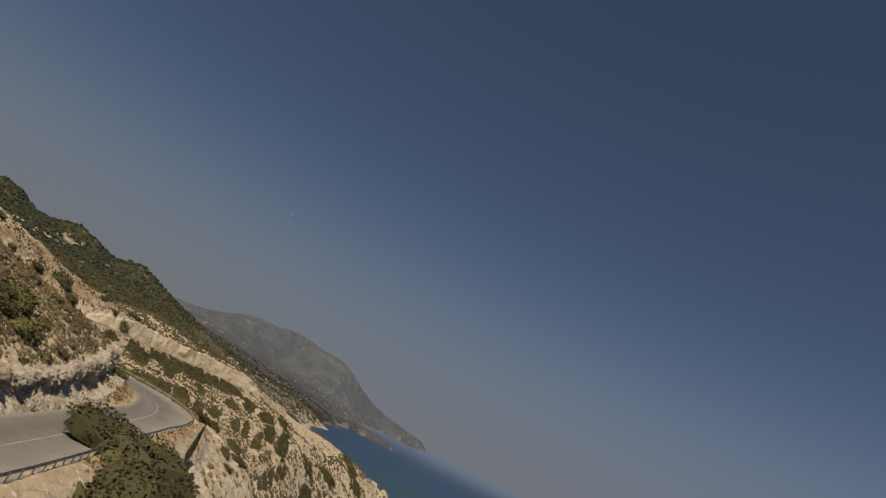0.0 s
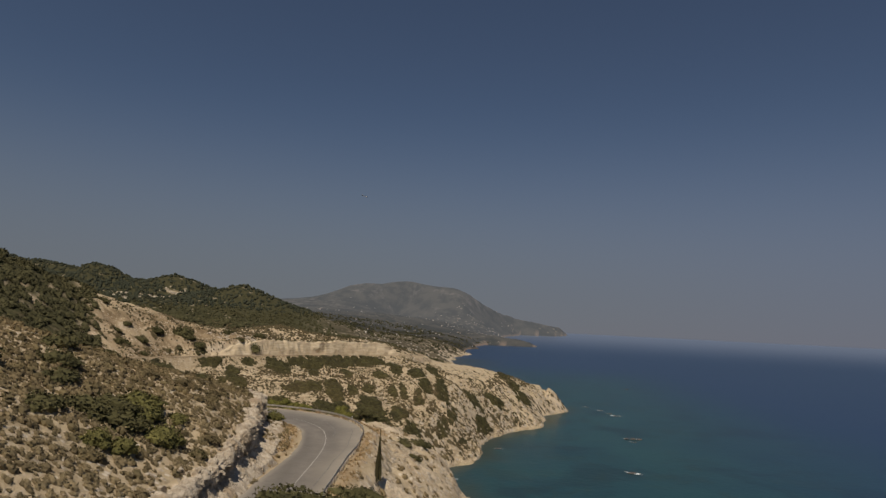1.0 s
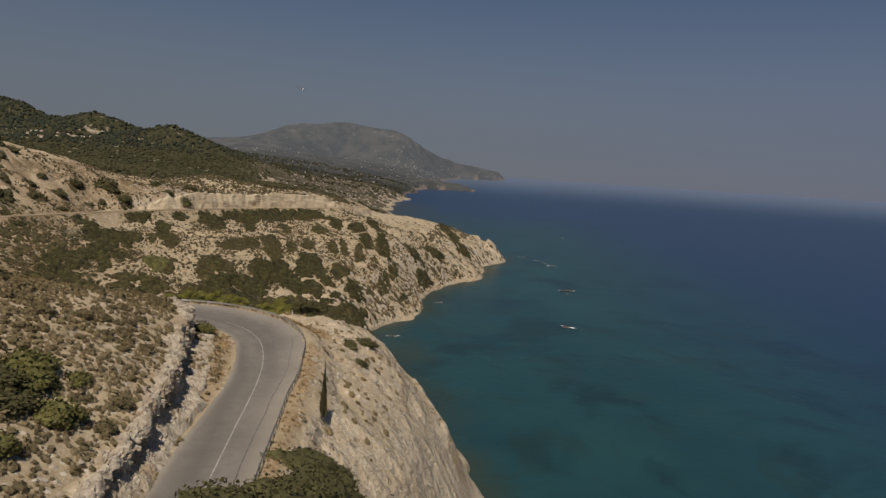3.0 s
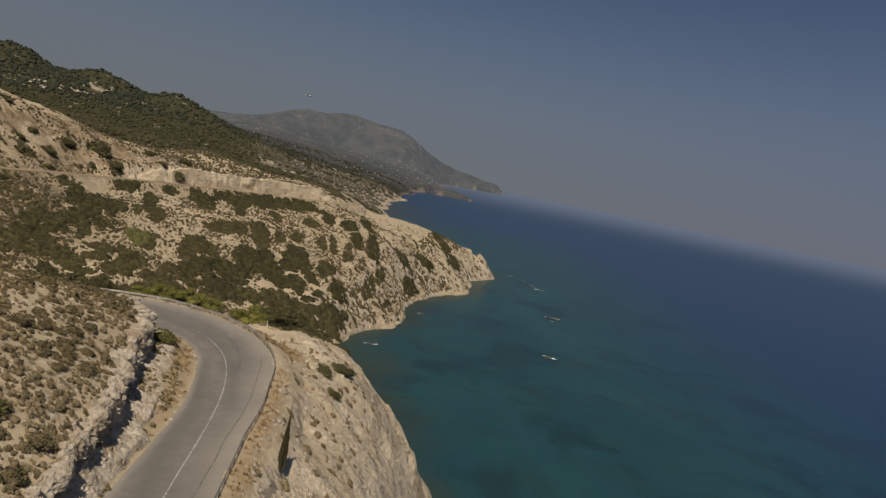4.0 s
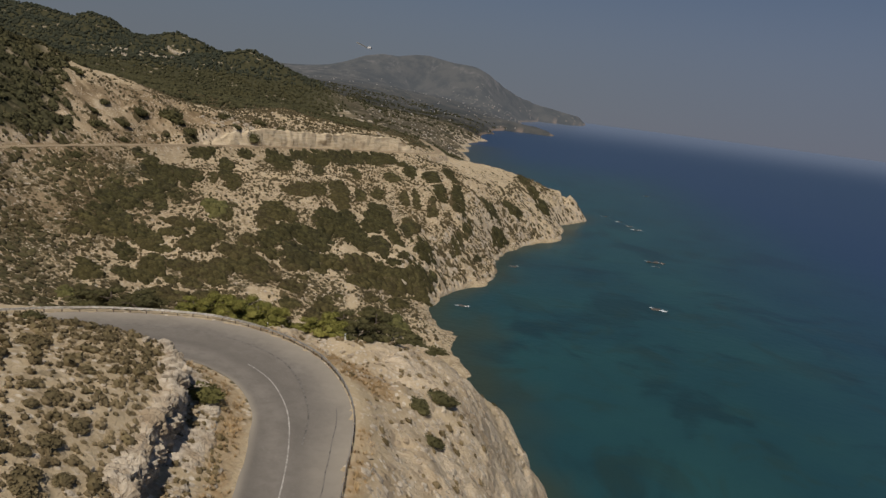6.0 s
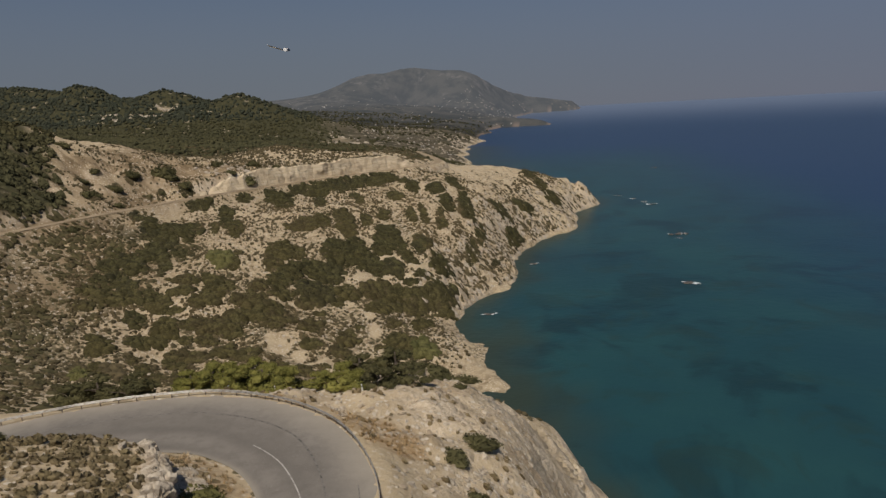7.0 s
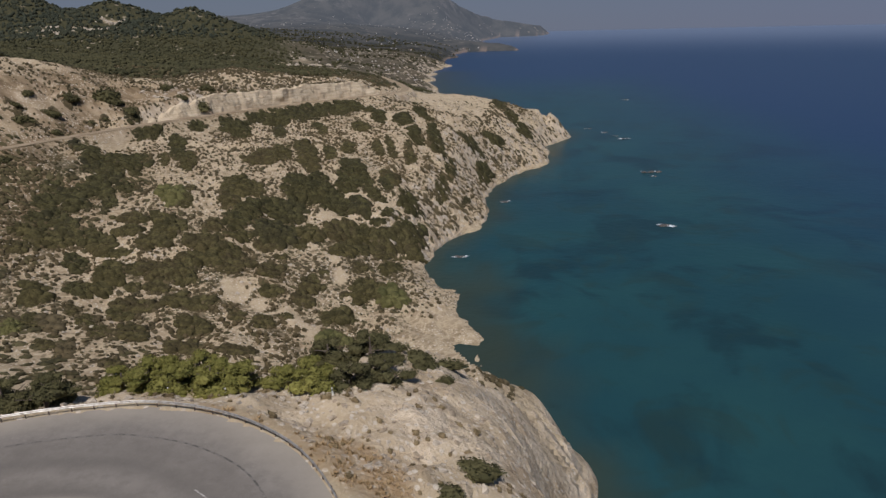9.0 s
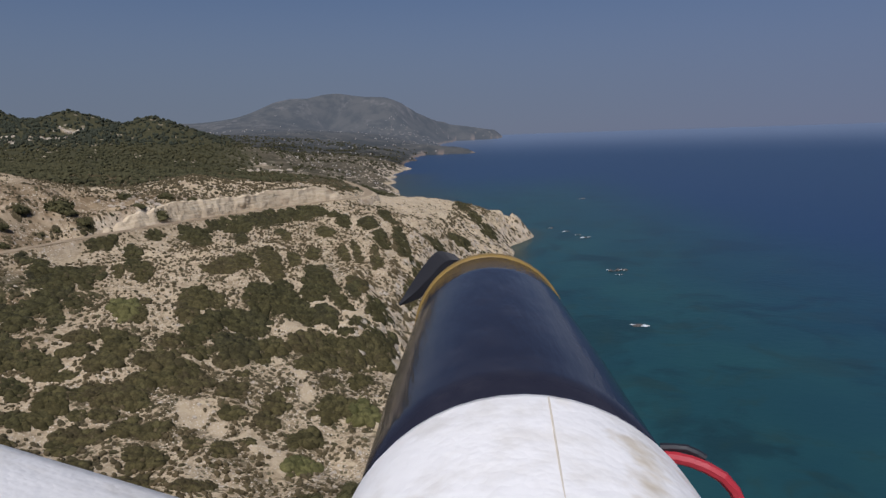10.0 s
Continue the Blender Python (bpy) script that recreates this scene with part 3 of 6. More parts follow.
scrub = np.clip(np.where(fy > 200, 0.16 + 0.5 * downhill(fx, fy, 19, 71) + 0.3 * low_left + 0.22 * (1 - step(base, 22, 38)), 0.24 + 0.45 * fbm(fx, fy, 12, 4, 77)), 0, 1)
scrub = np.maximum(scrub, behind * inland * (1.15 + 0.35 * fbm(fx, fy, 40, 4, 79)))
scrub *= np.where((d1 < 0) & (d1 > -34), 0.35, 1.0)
BARE = [(-252, 350, 13), (-262, 370, 22), (-240, 425, 15), (-300, 400, 24), (-225, 440, 12),
        (-330, 640, 12), (-300, 650, 10), (-262, 655, 14), (-815, 1153, 11), (-845, 1165, 9), (-770, 1180, 9), (-768, 1232, 8), (-416, 1215, 11), (-393, 1108, 14), (-371, 1150, 12), (-340, 1120, 10), (-365, 1045, 12), (-226, 1363, 18), (-300, 980, 8), (-330, 1040, 9), (-406, 1188, 18), (-385, 1200, 14), (-440, 1130, 9), (-432, 1150, 8), (-424, 1172, 8), (-522, 1521, 14)]
bare = np.zeros(len(fx))
for bx, by, br in BARE:
    bare = np.maximum(bare, 1 - step(np.hypot(fx - bx, fy - by) + 0.75 * br * fbm(fx, fy, 0.9 * br, 4, 61), 0.45 * br, 1.15 * br))
SCARS = [(-109, 346, 9.1, 8.1, 8), (-108, 368, 9.3, 3.6, 74), (-90, 366, 7.3, 4.7, 169), (-81, 356, 6.7, 2.1, 41), (-123, 278, 6.2, 4.2, 114), (-114, 275, 4.3, 2.1, 108), (-101, 270, 7.9, 3.0, 129), (-92, 263, 6.0, 2.3, 106), (-172, 272, 9.5, 1.6, 123), (-166, 281, 8.0, 2.2, 14), (-155, 252, 8.9, 1.1, 118), (-147, 291, 7.5, 1.7, 103), (-129, 311, 5.6, 1.7, 33), (-101, 316, 6.9, 2.6, 128), (-95, 303, 5.1, 2.0, 102), (-176, 252, 9.9, 1.9, 127)]
for bx, by, ba, bb, bt in SCARS:
    u, v = (fx - bx) * math.cos(radians(bt)) + (fy - by) * math.sin(radians(bt)), (fy - by) * math.cos(radians(bt)) - (fx - bx) * math.sin(radians(bt))
    bare = np.maximum(bare, 1 - step(np.hypot(u / ba, v / bb) + 0.45 * fbm(fx, fy, 4, 4, 62), 0.8, 1.25))
wood *= (1 - bare) * (1 - 0.55 * step(fy, 1250, 1600) * (1 - green) - 0.25 * step(fy, 1450, 1700) * green)
rock = np.maximum(rock, 0.95 * below * np.clip(0.75 + 1.2 * fbm(fx, fy, 9, 4, 209), 0, 1))
rock = np.maximum(rock, wall * step(d2, 3.5, 4.2) * (1 - step(d2, 6.5, 9.0)))
bare = np.maximum(bare, wall * step(d2, 2, 4) * (1 - step(d2, 7, 10)))
ochre = np.maximum(sand, (d2 > -12) * step(d2, -12, 2) * step(fy, 200, 240) * (1 - step(d2, 40, 59)) * (1 - step(fy, 470, 500)) * (base > 40)) * np.clip(1.0 + 0.9 * fbm(fx, fy, 18, 4, 65), 0, 1)
ochre *= 1 - 0.85 * step(base + 10 * fbm(fx, fy, 30, 4, 381), 74, 82) * (fy < 520)
ochre = np.maximum(ochre, low_left * np.clip(0.95 + 0.8 * downhill(fx, fy, 14, 66), 0, 1) * (fy > 190))
dry = np.where(d1 > 0, step(d1, iw + 0.2, iw + 0.8) * (1 - step(d1, 4.6, 6.6)), step(-d1, ow + 0.2, ow + 0.8) * (1 - step(-d1, ow + 1.2, ow + 3.4)) * step(fbm(fx, fy, 18, 2, 63) + 0.25, 0, 0.3)) * (np.abs(d1) < 59)
dry = np.maximum(dry, (1 - step(np.hypot((fx + 41) * 1.15 + 0.5 * (fy - 133), fy - 133) + 2.5 * fbm(fx, fy, 4, 3, 331), 4.5, 7.0)) * (-d1 > ow + 0.5))
dry = np.clip(dry * (0.75 + 0.5 * fbm(fx, fy, 3, 3, 64)), 0, 1)
cut = int(np.searchsorted(gy, 2050))
plain = behind * (1 - green) * inland * step(fy, 820, 1100)
low = z - dish(fx, fy)
bank = step(low, -1, 1) * (1 - step(low + 2.5 * fbm(fx, fy, 40, 3, 361), 2 + 2 * step(fy, 2300, 2800), 5 + 4 * step(fy, 2300, 2800))) * step(fy, 800, 900)
rock = np.maximum(rock, 0.2 * bank)
plain *= 1 - bank
nx = len(gx)
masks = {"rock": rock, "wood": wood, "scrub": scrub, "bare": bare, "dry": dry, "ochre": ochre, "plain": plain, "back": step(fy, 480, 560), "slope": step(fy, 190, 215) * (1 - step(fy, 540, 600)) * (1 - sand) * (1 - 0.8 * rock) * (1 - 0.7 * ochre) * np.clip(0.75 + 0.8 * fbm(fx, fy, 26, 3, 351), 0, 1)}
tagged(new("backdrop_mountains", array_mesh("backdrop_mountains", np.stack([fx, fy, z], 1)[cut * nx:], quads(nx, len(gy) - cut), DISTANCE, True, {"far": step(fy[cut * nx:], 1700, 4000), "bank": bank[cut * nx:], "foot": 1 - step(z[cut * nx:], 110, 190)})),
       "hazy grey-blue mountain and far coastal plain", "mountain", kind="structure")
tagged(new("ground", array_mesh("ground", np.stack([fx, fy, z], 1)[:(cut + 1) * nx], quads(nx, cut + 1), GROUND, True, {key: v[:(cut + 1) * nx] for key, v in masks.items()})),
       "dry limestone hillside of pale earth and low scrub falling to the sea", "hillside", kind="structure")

# ---- sea ----
sr = np.concatenate([np.arange(0, 900, 12.0), steps_to(900, 4900, 15, 120)])
sa = np.radians(np.linspace(-100, 100, 161))
SR, SA = np.meshgrid(sr, sa)
wx, wy = (SR * np.sin(SA)).ravel(), (SR * np.cos(SA)).ravel()
off = wx + 0.06 * wy
ring = int(np.searchsorted(sr, 1700))
depth = np.maximum(step(off + 30 * fbm(wx, wy, 120, 3, 9), 60, 330).reshape(SR.shape), step(SR, 900, 1650))
shore = (0.8 * step(ground(wx, wy) - dish(wx, wy) + 2.0 * fbm(wx, wy, 14, 3, 10), -9, -0.5)).reshape(SR.shape)
water = np.stack([wx, wy, dish(wx, wy)], 1).reshape(*SR.shape, 3)
tagged(new("sea", array_mesh("sea", water[:, :ring + 1].reshape(-1, 3), quads(ring + 1, len(sa)), SEA, True, {"shore": shore[:, :ring + 1], "depth": depth[:, :ring + 1]})),
       "calm blue-green sea, turquoise over shallow reefs near shore", "sea", kind="structure")
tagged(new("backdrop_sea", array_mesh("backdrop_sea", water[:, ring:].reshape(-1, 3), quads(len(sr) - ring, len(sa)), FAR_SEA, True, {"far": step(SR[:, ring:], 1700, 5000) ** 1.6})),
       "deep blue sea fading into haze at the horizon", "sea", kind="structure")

# ---- roads ----


def ribbon(name, line, left, right, lift, cross, material, attrs=None):
    """A strip along a line, from left (plus) to right (minus) of it."""
    t = np.gradient(line[:, :2], axis=0)
    t /= np.linalg.norm(t, axis=1)[:, None]
    nrm = np.stack([-t[:, 1], t[:, 0]], 1)
    u = np.linspace(0, 1, cross)
    o = left[:, None] * (1 - u) + right[:, None] * u
    p = line[:, None, :2] + nrm[:, None] * o[:, :, None]
    v = np.concatenate([p, np.broadcast_to(line[:, None, 2:] + lift, p.shape[:2] + (1,))], 2)
    return v.reshape(-1, 3), quads(cross, len(line)), o.ravel()


lane = spline(ROAD, 1.0)
ls = np.concatenate([[0], np.cumsum(np.linalg.norm(np.diff(lane[:, :2], axis=0), axis=1))])
lw = outer_width(ls)
rv, rf, ro = ribbon("road", lane, inner_width(ls) + 0.15 * fbm(lane[:, 0], lane[:, 1], 3, 3, 55), -lw - 0.3, 0.0, 40, ASPHALT)
edge, edge_in = np.repeat(lw, 40), np.repeat(inner_width(ls), 40)
wob = 0.5 * fbm(rv[:, 0], rv[:, 1], 9, 3, 51)
track = np.clip(np.exp(-((ro - 2.0 + wob) / 1.3) ** 2) * 0.9 + np.exp(-((ro + 2.3 + wob) / 1.1) ** 2) * 0.8 + np.exp(-((ro + 4.6 + wob) / 1.0) ** 2) * 0.35, 0, 1) * (0.75 + 0.3 * fbm(rv[:, 0], rv[:, 1], 12, 3, 52))
dust = np.clip(step(-ro, edge - 4.0 + 3 * wob, edge + 0.3) * 0.75 + step(ro, edge_in - 0.9, edge_in + 0.1) * 0.8, 0, 1) * (0.75 + 0.4 * fbm(rv[:, 0], rv[:, 1], 5, 3, 53))
tagged(new("road", array_mesh("road", rv, rf[:, ::-1], ASPHALT, True, {"track": track, "dust": dust})), "worn grey asphalt coast road with pale dusty edges", "road", kind="structure")
ul = spline(UPPER, 4)
uv_, uf, _ = ribbon("road", ul, np.full(len(ul), 3.2), np.full(len(ul), -3.0), 0.05, 8, ASPHALT)
EARTH = Mat("packed_earth", 0.95, spec=0.1)
EARTH.color(EARTH.mix(EARTH.ramp(EARTH.noise(0.15, 5), 0.35, 0.65), (0.27, 0.205, 0.13), (0.36, 0.285, 0.19)))
tagged(new("road_upper", array_mesh("road_upper", uv_, uf[:, ::-1], EARTH.m, True)), "dusty road cut across the far slope", "road", kind="structure")
shift = np.interp(ls - S_BEND, [-34, -20, -12, -6, 0, 6, 12, 25, 40], [0, -0.3, -0.7, -1.15, -1.65, -2.05, -2.0, -1.1, 0])
worn = ls < S_BEND + 11
pv, pf, _ = ribbon("line", lane[worn], (shift + 0.065)[worn], (shift - 0.065)[worn], 0.012, 2, PAINT)
tagged(new("road_marking", array_mesh("road_marking", pv, pf[:, ::-1], PAINT)), "thin worn white centre line on the asphalt", "road marking", kind="structure")

TAR = Mat("tar_seam", 0.6)
TAR.color(TAR.mix(TAR.ramp(TAR.noise(1.5, 4), 0.35, 0.6), (0.085, 0.078, 0.068), (0.20, 0.182, 0.156)))
for k, (lo, hi, at, wide) in enumerate(((S_BEND - 52, S_BEND, 1.4, 0.05), (S_BEND - 8, S_BEND + 38, 4.2, 0.09))):
    i0, i1 = int(np.searchsorted(ls, lo)), int(np.searchsorted(ls, hi))
    path = lane[i0:i1]
    o = -(lw[i0:i1] - at) + 0.25 * fbm(path[:, 0], path[:, 1], 7, 3, 110 + k)
    tv, tf, _ = ribbon("seam", path, o + wide, o - wide, 0.006, 2, TAR.m)
    tagged(new("road_seam", array_mesh("road_seam", tv, tf[:, ::-1], TAR.m)), "dark tar seam in the asphalt", "road seam", kind="structure")

# the cutting: a face of pale bedded rock above the upper road
CREAM = Mat("cream_bedded_rock", 0.95, spec=0.1)
beds = CREAM.noise(1.0, 5, 0.65, CREAM.scaled(0.12, 0.12, 1.1))
cc = CREAM.mix(CREAM.ramp(beds, 0.35, 0.65), (0.65, 0.545, 0.385), (0.52, 0.415, 0.275))
cc = CREAM.mix(CREAM.ramp(CREAM.noise(0.10, 4), 0.5, 0.7), cc, (0.55, 0.44, 0.30))
joints = CREAM.noise(1.0, 4, 0.6, CREAM.scaled(0.5, 0.5, 0.09))
cc = CREAM.mix(CREAM.math("MULTIPLY", CREAM.ramp(joints, 0.54, 0.70), 0.4), cc, (0.36, 0.28, 0.18))
CREAM.color(cc).bump(CREAM.math("ADD", beds, joints), 0.9, 0.6)
cw = spline(UPPER, 1.1)
cw = cw[(cw[:, 1] > 382) & (cw[:, 1] < 553)]
ct = np.gradient(cw[:, :2], axis=0)
ct /= np.linalg.norm(ct, axis=1)[:, None]
cn = np.stack([-ct[:, 1], ct[:, 0]], 1)
foot_xy = cw[:, :2] + cn * 3.9
back_xy = cw[:, :2] + cn * 12.5
ends = np.clip(step(cw[:, 1], 390, 452) + 0.3 * fbm(cw[:, 0], cw[:, 1], 7, 4, 98) * step(cw[:, 1], 386, 400), 0, 1) * (1 - step(cw[:, 1], 549.5, 552))
top_z = np.maximum(grid_value(HEIGHT, back_xy[:, 0], back_xy[:, 1]), 52.5) * ends + 51.2 * (1 - ends)
us = np.concatenate([np.linspace(0, 0.28, 14), [0.6, 1.0]])
hs = np.concatenate([np.linspace(0, 1.0, 14) ** 0.85, [1.02, 1.0]])
wv = np.zeros((len(cw), len(us), 3))
for i, (u, h) in enumerate(zip(us, hs)):
    pxy = foot_xy * (1 - u) + back_xy * u
    jag = fbm(cw[:, 1] * 1.0, np.full(len(cw), h * 9.0), 9, 4, 95) * 2.0 * (1 if u < 0.4 else 0) + fbm(cw[:, 1] * 1.0, np.full(len(cw), h * 3.0 + 40), 2.6, 3, 99) * 0.9 * (1 if u < 0.4 else 0)
    wv[:, i, :2] = pxy + cn * jag[:, None]
    wv[:, i, 2] = 51.2 + (top_z + 0.35 - 51.2) * h + (1.5 * fbm(cw[:, 0], cw[:, 1], 5, 5, 97) * ends if 0.2 < u < 0.9 else 0) - (2.5 if u == 1.0 else 0)
tagged(new("wall_cutting", array_mesh("wall_cutting", wv.reshape(-1, 3), quads(len(us), len(cw))[:, ::-1], CREAM.m, False)), "pale cream rock face cut above the upper road", "rock face", kind="structure")


# ---- plants ----
def lumps_mesh(rng, lumps, leaves, leaf, flat=0.75, core=1, core_size=0.86):
    """A rounded shrub of unit radius: a lumpy inner mass, under a skin of separate leaf sprays. Vertices and triangles."""
    ico = bmesh.new()
    bmesh.ops.create_icosphere(ico, subdivisions=core, radius=1.0)
    iv = np.array([v.co[:] for v in ico.verts])
    it = np.array([[v.index for v in f.verts] for f in ico.faces if f.calc_center_median().z > -0.4])
    ico.free()
    vs, fs, n = [], [], 0
    mids, sizes = [], []
    for i in range(lumps):
        a, r = rng.uniform(0, 2 * np.pi), 0.0 if i == 0 else rng.uniform(0.35, 0.62)
        size = 0.62 if i == 0 else rng.uniform(0.30, 0.48)
        mids.append((r * np.cos(a), r * np.sin(a), flat * rng.uniform(0.25, 0.5) * (1 if i == 0 else 0.8)))
        sizes.append(size)
        v = iv * (1 + rng.uniform(-0.16, 0.16, (len(iv), 1))) * size * core_size * np.array([1, 1, flat]) + mids[-1]
        vs.append(v)
        fs.append(it + n)
        n += len(v)
    mids, sizes = np.array(mids), np.array(sizes)
    pick = rng.choice(lumps, leaves, p=sizes ** 2 / (sizes ** 2).sum())
    way = rng.normal(size=(leaves, 3))
    way[:, 2] = np.abs(way[:, 2]) * 1.1 - 0.25
    way /= np.linalg.norm(way, axis=1)[:, None]
    at = mids[pick] + way * sizes[pick][:, None] * rng.uniform(0.86, 1.12, (leaves, 1)) * np.array([1, 1, flat])
    side = np.cross(way + rng.normal(scale=0.6, size=way.shape), rng.normal(size=way.shape))
    side /= np.linalg.norm(side, axis=1)[:, None] + 1e-9
    up = np.cross(side, way + rng.normal(scale=0.5, size=way.shape))
    up /= np.linalg.norm(up, axis=1)[:, None] + 1e-9
    size = leaf * rng.uniform(0.6, 1.3, (leaves, 1))
    q = np.stack([at - side * size * 0.6, at + up * size * 0.8, at + side * size * 0.6, at - up * size * 0.7 + way * size * 0.5], 1).reshape(-1, 3)
    k = n + 4 * np.arange(leaves)
    vs.append(q)
    fs.append(np.stack([k, k + 1, k + 2], 1))
    fs.append(np.stack([k, k + 2, k + 3], 1))
    return np.vstack(vs), np.vstack(fs)


RNG = np.random.default_rng(5)
FULL = [lumps_mesh(RNG, 7, 520, 0.085) for _ in range(5)]
MIDDLE = [lumps_mesh(RNG, 4, 24, 0.27) for _ in range(6)]
CARPET = [lumps_mesh(RNG, 3, 14, 0.19, flat=0.55, core=1, core_size=1.02) for _ in range(7)]
TUFT = [lumps_mesh(RNG, 1, 0, 0.4, flat=0.8, core_size=1.4) for _ in range(6)]
FAR_TREE = [lumps_mesh(RNG, 1, 6, 0.6, flat=1.0, core_size=1.2) for _ in range(5)]


def scatter(name, kinds, x, y, radius, material, label, category, height=1.0, sink=0.12, stretch=None):
    """Many plants joined in one mesh, as nobody could count them."""
    z = ground(x, y)
    vs, fs, n = [], [], 0
    which = RNG.integers(len(kinds), size=len(x))
    for w, (kv, kf) in enumerate(kinds):
        m = which == w
        if not m.any():
            continue
        c = m.sum()
        a = RNG.uniform(0, 2 * np.pi, c)
        r = radius[m]
        if stretch:
            gxs, gys = grid_value(dzx, x[m], y[m]), grid_value(dzy, x[m], y[m])
            gl = np.hypot(gxs, gys) + 1e-6
            gxs, gys, gl = gxs / gl, gys / gl, np.clip(gl * 2.5, 0, 1)
        px = kv[None, :, 0] * np.cos(a)[:, None] - kv[None, :, 1] * np.sin(a)[:, None]
        py = kv[None, :, 0] * np.sin(a)[:, None] + kv[None, :, 1] * np.cos(a)[:, None]
        if stretch:
            run = (px * gxs[:, None] + py * gys[:, None]) * ((stretch - 1) * gl)[:, None]
            px, py = px + run * gxs[:, None], py + run * gys[:, None]
        hh = height * RNG.uniform(0.8, 1.25, c)
        v = np.stack([x[m][:, None] + px * r[:, None], y[m][:, None] + py * r[:, None], (z[m] - sink * r)[:, None] + kv[None, :, 2] * (r * hh)[:, None]], 2)
        gxv, gyv = grid_value(dzx, x[m], y[m]), grid_value(dzy, x[m], y[m])
        v[:, :, 2] += (px * np.clip(gxv, -1.2, 1.2)[:, None] + py * np.clip(gyv, -1.2, 1.2)[:, None]) * r[:, None] * 0.8
        vs.append(v.reshape(-1, 3))
        fs.append((kf[None] + (n + len(kv) * np.arange(c))[:, None, None]).reshape(-1, 3))
        n += c * len(kv)
    return tagged(new(name, array_mesh(name, np.vstack(vs), np.vstack(fs), material)), label, category, kind="stuff")


def shrub(name, x, y, r, mesh, label, category, group, height=1.0, sink=0.12):
    """One shrub that stands for itself, leaning with the slope that it grows on."""
    ob = new(name, mesh)
    gxv, gyv = np.clip(grid_value(dzx, np.array([x]), np.array([y]))[0], -1, 1) * 0.75, np.clip(grid_value(dzy, np.array([x]), np.array([y]))[0], -1, 1) * 0.75
    m = Matrix.Translation((x, y, float(ground(x, y)[0]) - sink * r)) @ Matrix(((1, 0, 0, 0), (0, 1, 0, 0), (gxv, gyv, 1, 0), (0, 0, 0, 1)))
    down = math.atan2(gyv, gxv)
    long = 1.0 + 0.9 * min(0.6, math.hypot(gxv, gyv)) if r > 2 else 1.0
    ob.matrix_world = m @ Matrix.Rotation(down, 4, "Z") @ Matrix.Diagonal((r * long, r, r * height, 1)) @ Matrix.Rotation(random.uniform(0, 6.28), 4, "Z")
    return tagged(ob, label, category, group)


def shrub_meshes(name, kinds, material):
    return [array_mesh(name, v, f, material) for v, f in kinds]


pinebush, olive = shrub_meshes("green_shrub", FULL, BROOM), shrub_meshes("scrub_bush", FULL, HEATH)
dark_full = shrub_meshes("dark_shrub", FULL, LENTISK)

def mound_mesh(rng, leaves=12, leaf=0.19, fine=2):
    """A low dome of foliage of unit radius, uneven all over, with a few sprays standing out of it."""
    ico = bmesh.new()
    bmesh.ops.create_icosphere(ico, subdivisions=fine, radius=1.0)
    iv = np.array([v.co[:] for v in ico.verts])
    it = np.array([[v.index for v in f.verts] for f in ico.faces if f.calc_center_median().z > -0.35])
    ico.free()
    off = rng.uniform(0, 50, 3)
    iv = iv * (1 + np.array([0.30 * noise.noise(Vector(v * 1.6 + off)) + 0.26 * noise.noise(Vector(v * 4.2 + off)) for v in iv])[:, None])
    way = rng.normal(size=(leaves, 3))
    way[:, 2] = np.abs(way[:, 2])
    way /= np.linalg.norm(way, axis=1)[:, None]
    side = np.cross(way, rng.normal(size=way.shape))
    side /= np.linalg.norm(side, axis=1)[:, None] + 1e-9
    size = leaf * rng.uniform(0.6, 1.4, (leaves, 1))
    at = way * rng.uniform(0.86, 1.05, (leaves, 1))
    q = np.stack([at - side * size, at + way * size * 0.9, at + side * size], 1).reshape(-1, 3)
    return np.vstack([iv, q]), np.vstack([it, len(iv) + np.arange(3 * leaves).reshape(-1, 3)])


MOUNDS = [mound_mesh(RNG) for _ in range(10)]
SMALL = [lumps_mesh(RNG, 1, 11, 0.33, flat=0.8, core=1, core_size=1.0) for _ in range(8)]


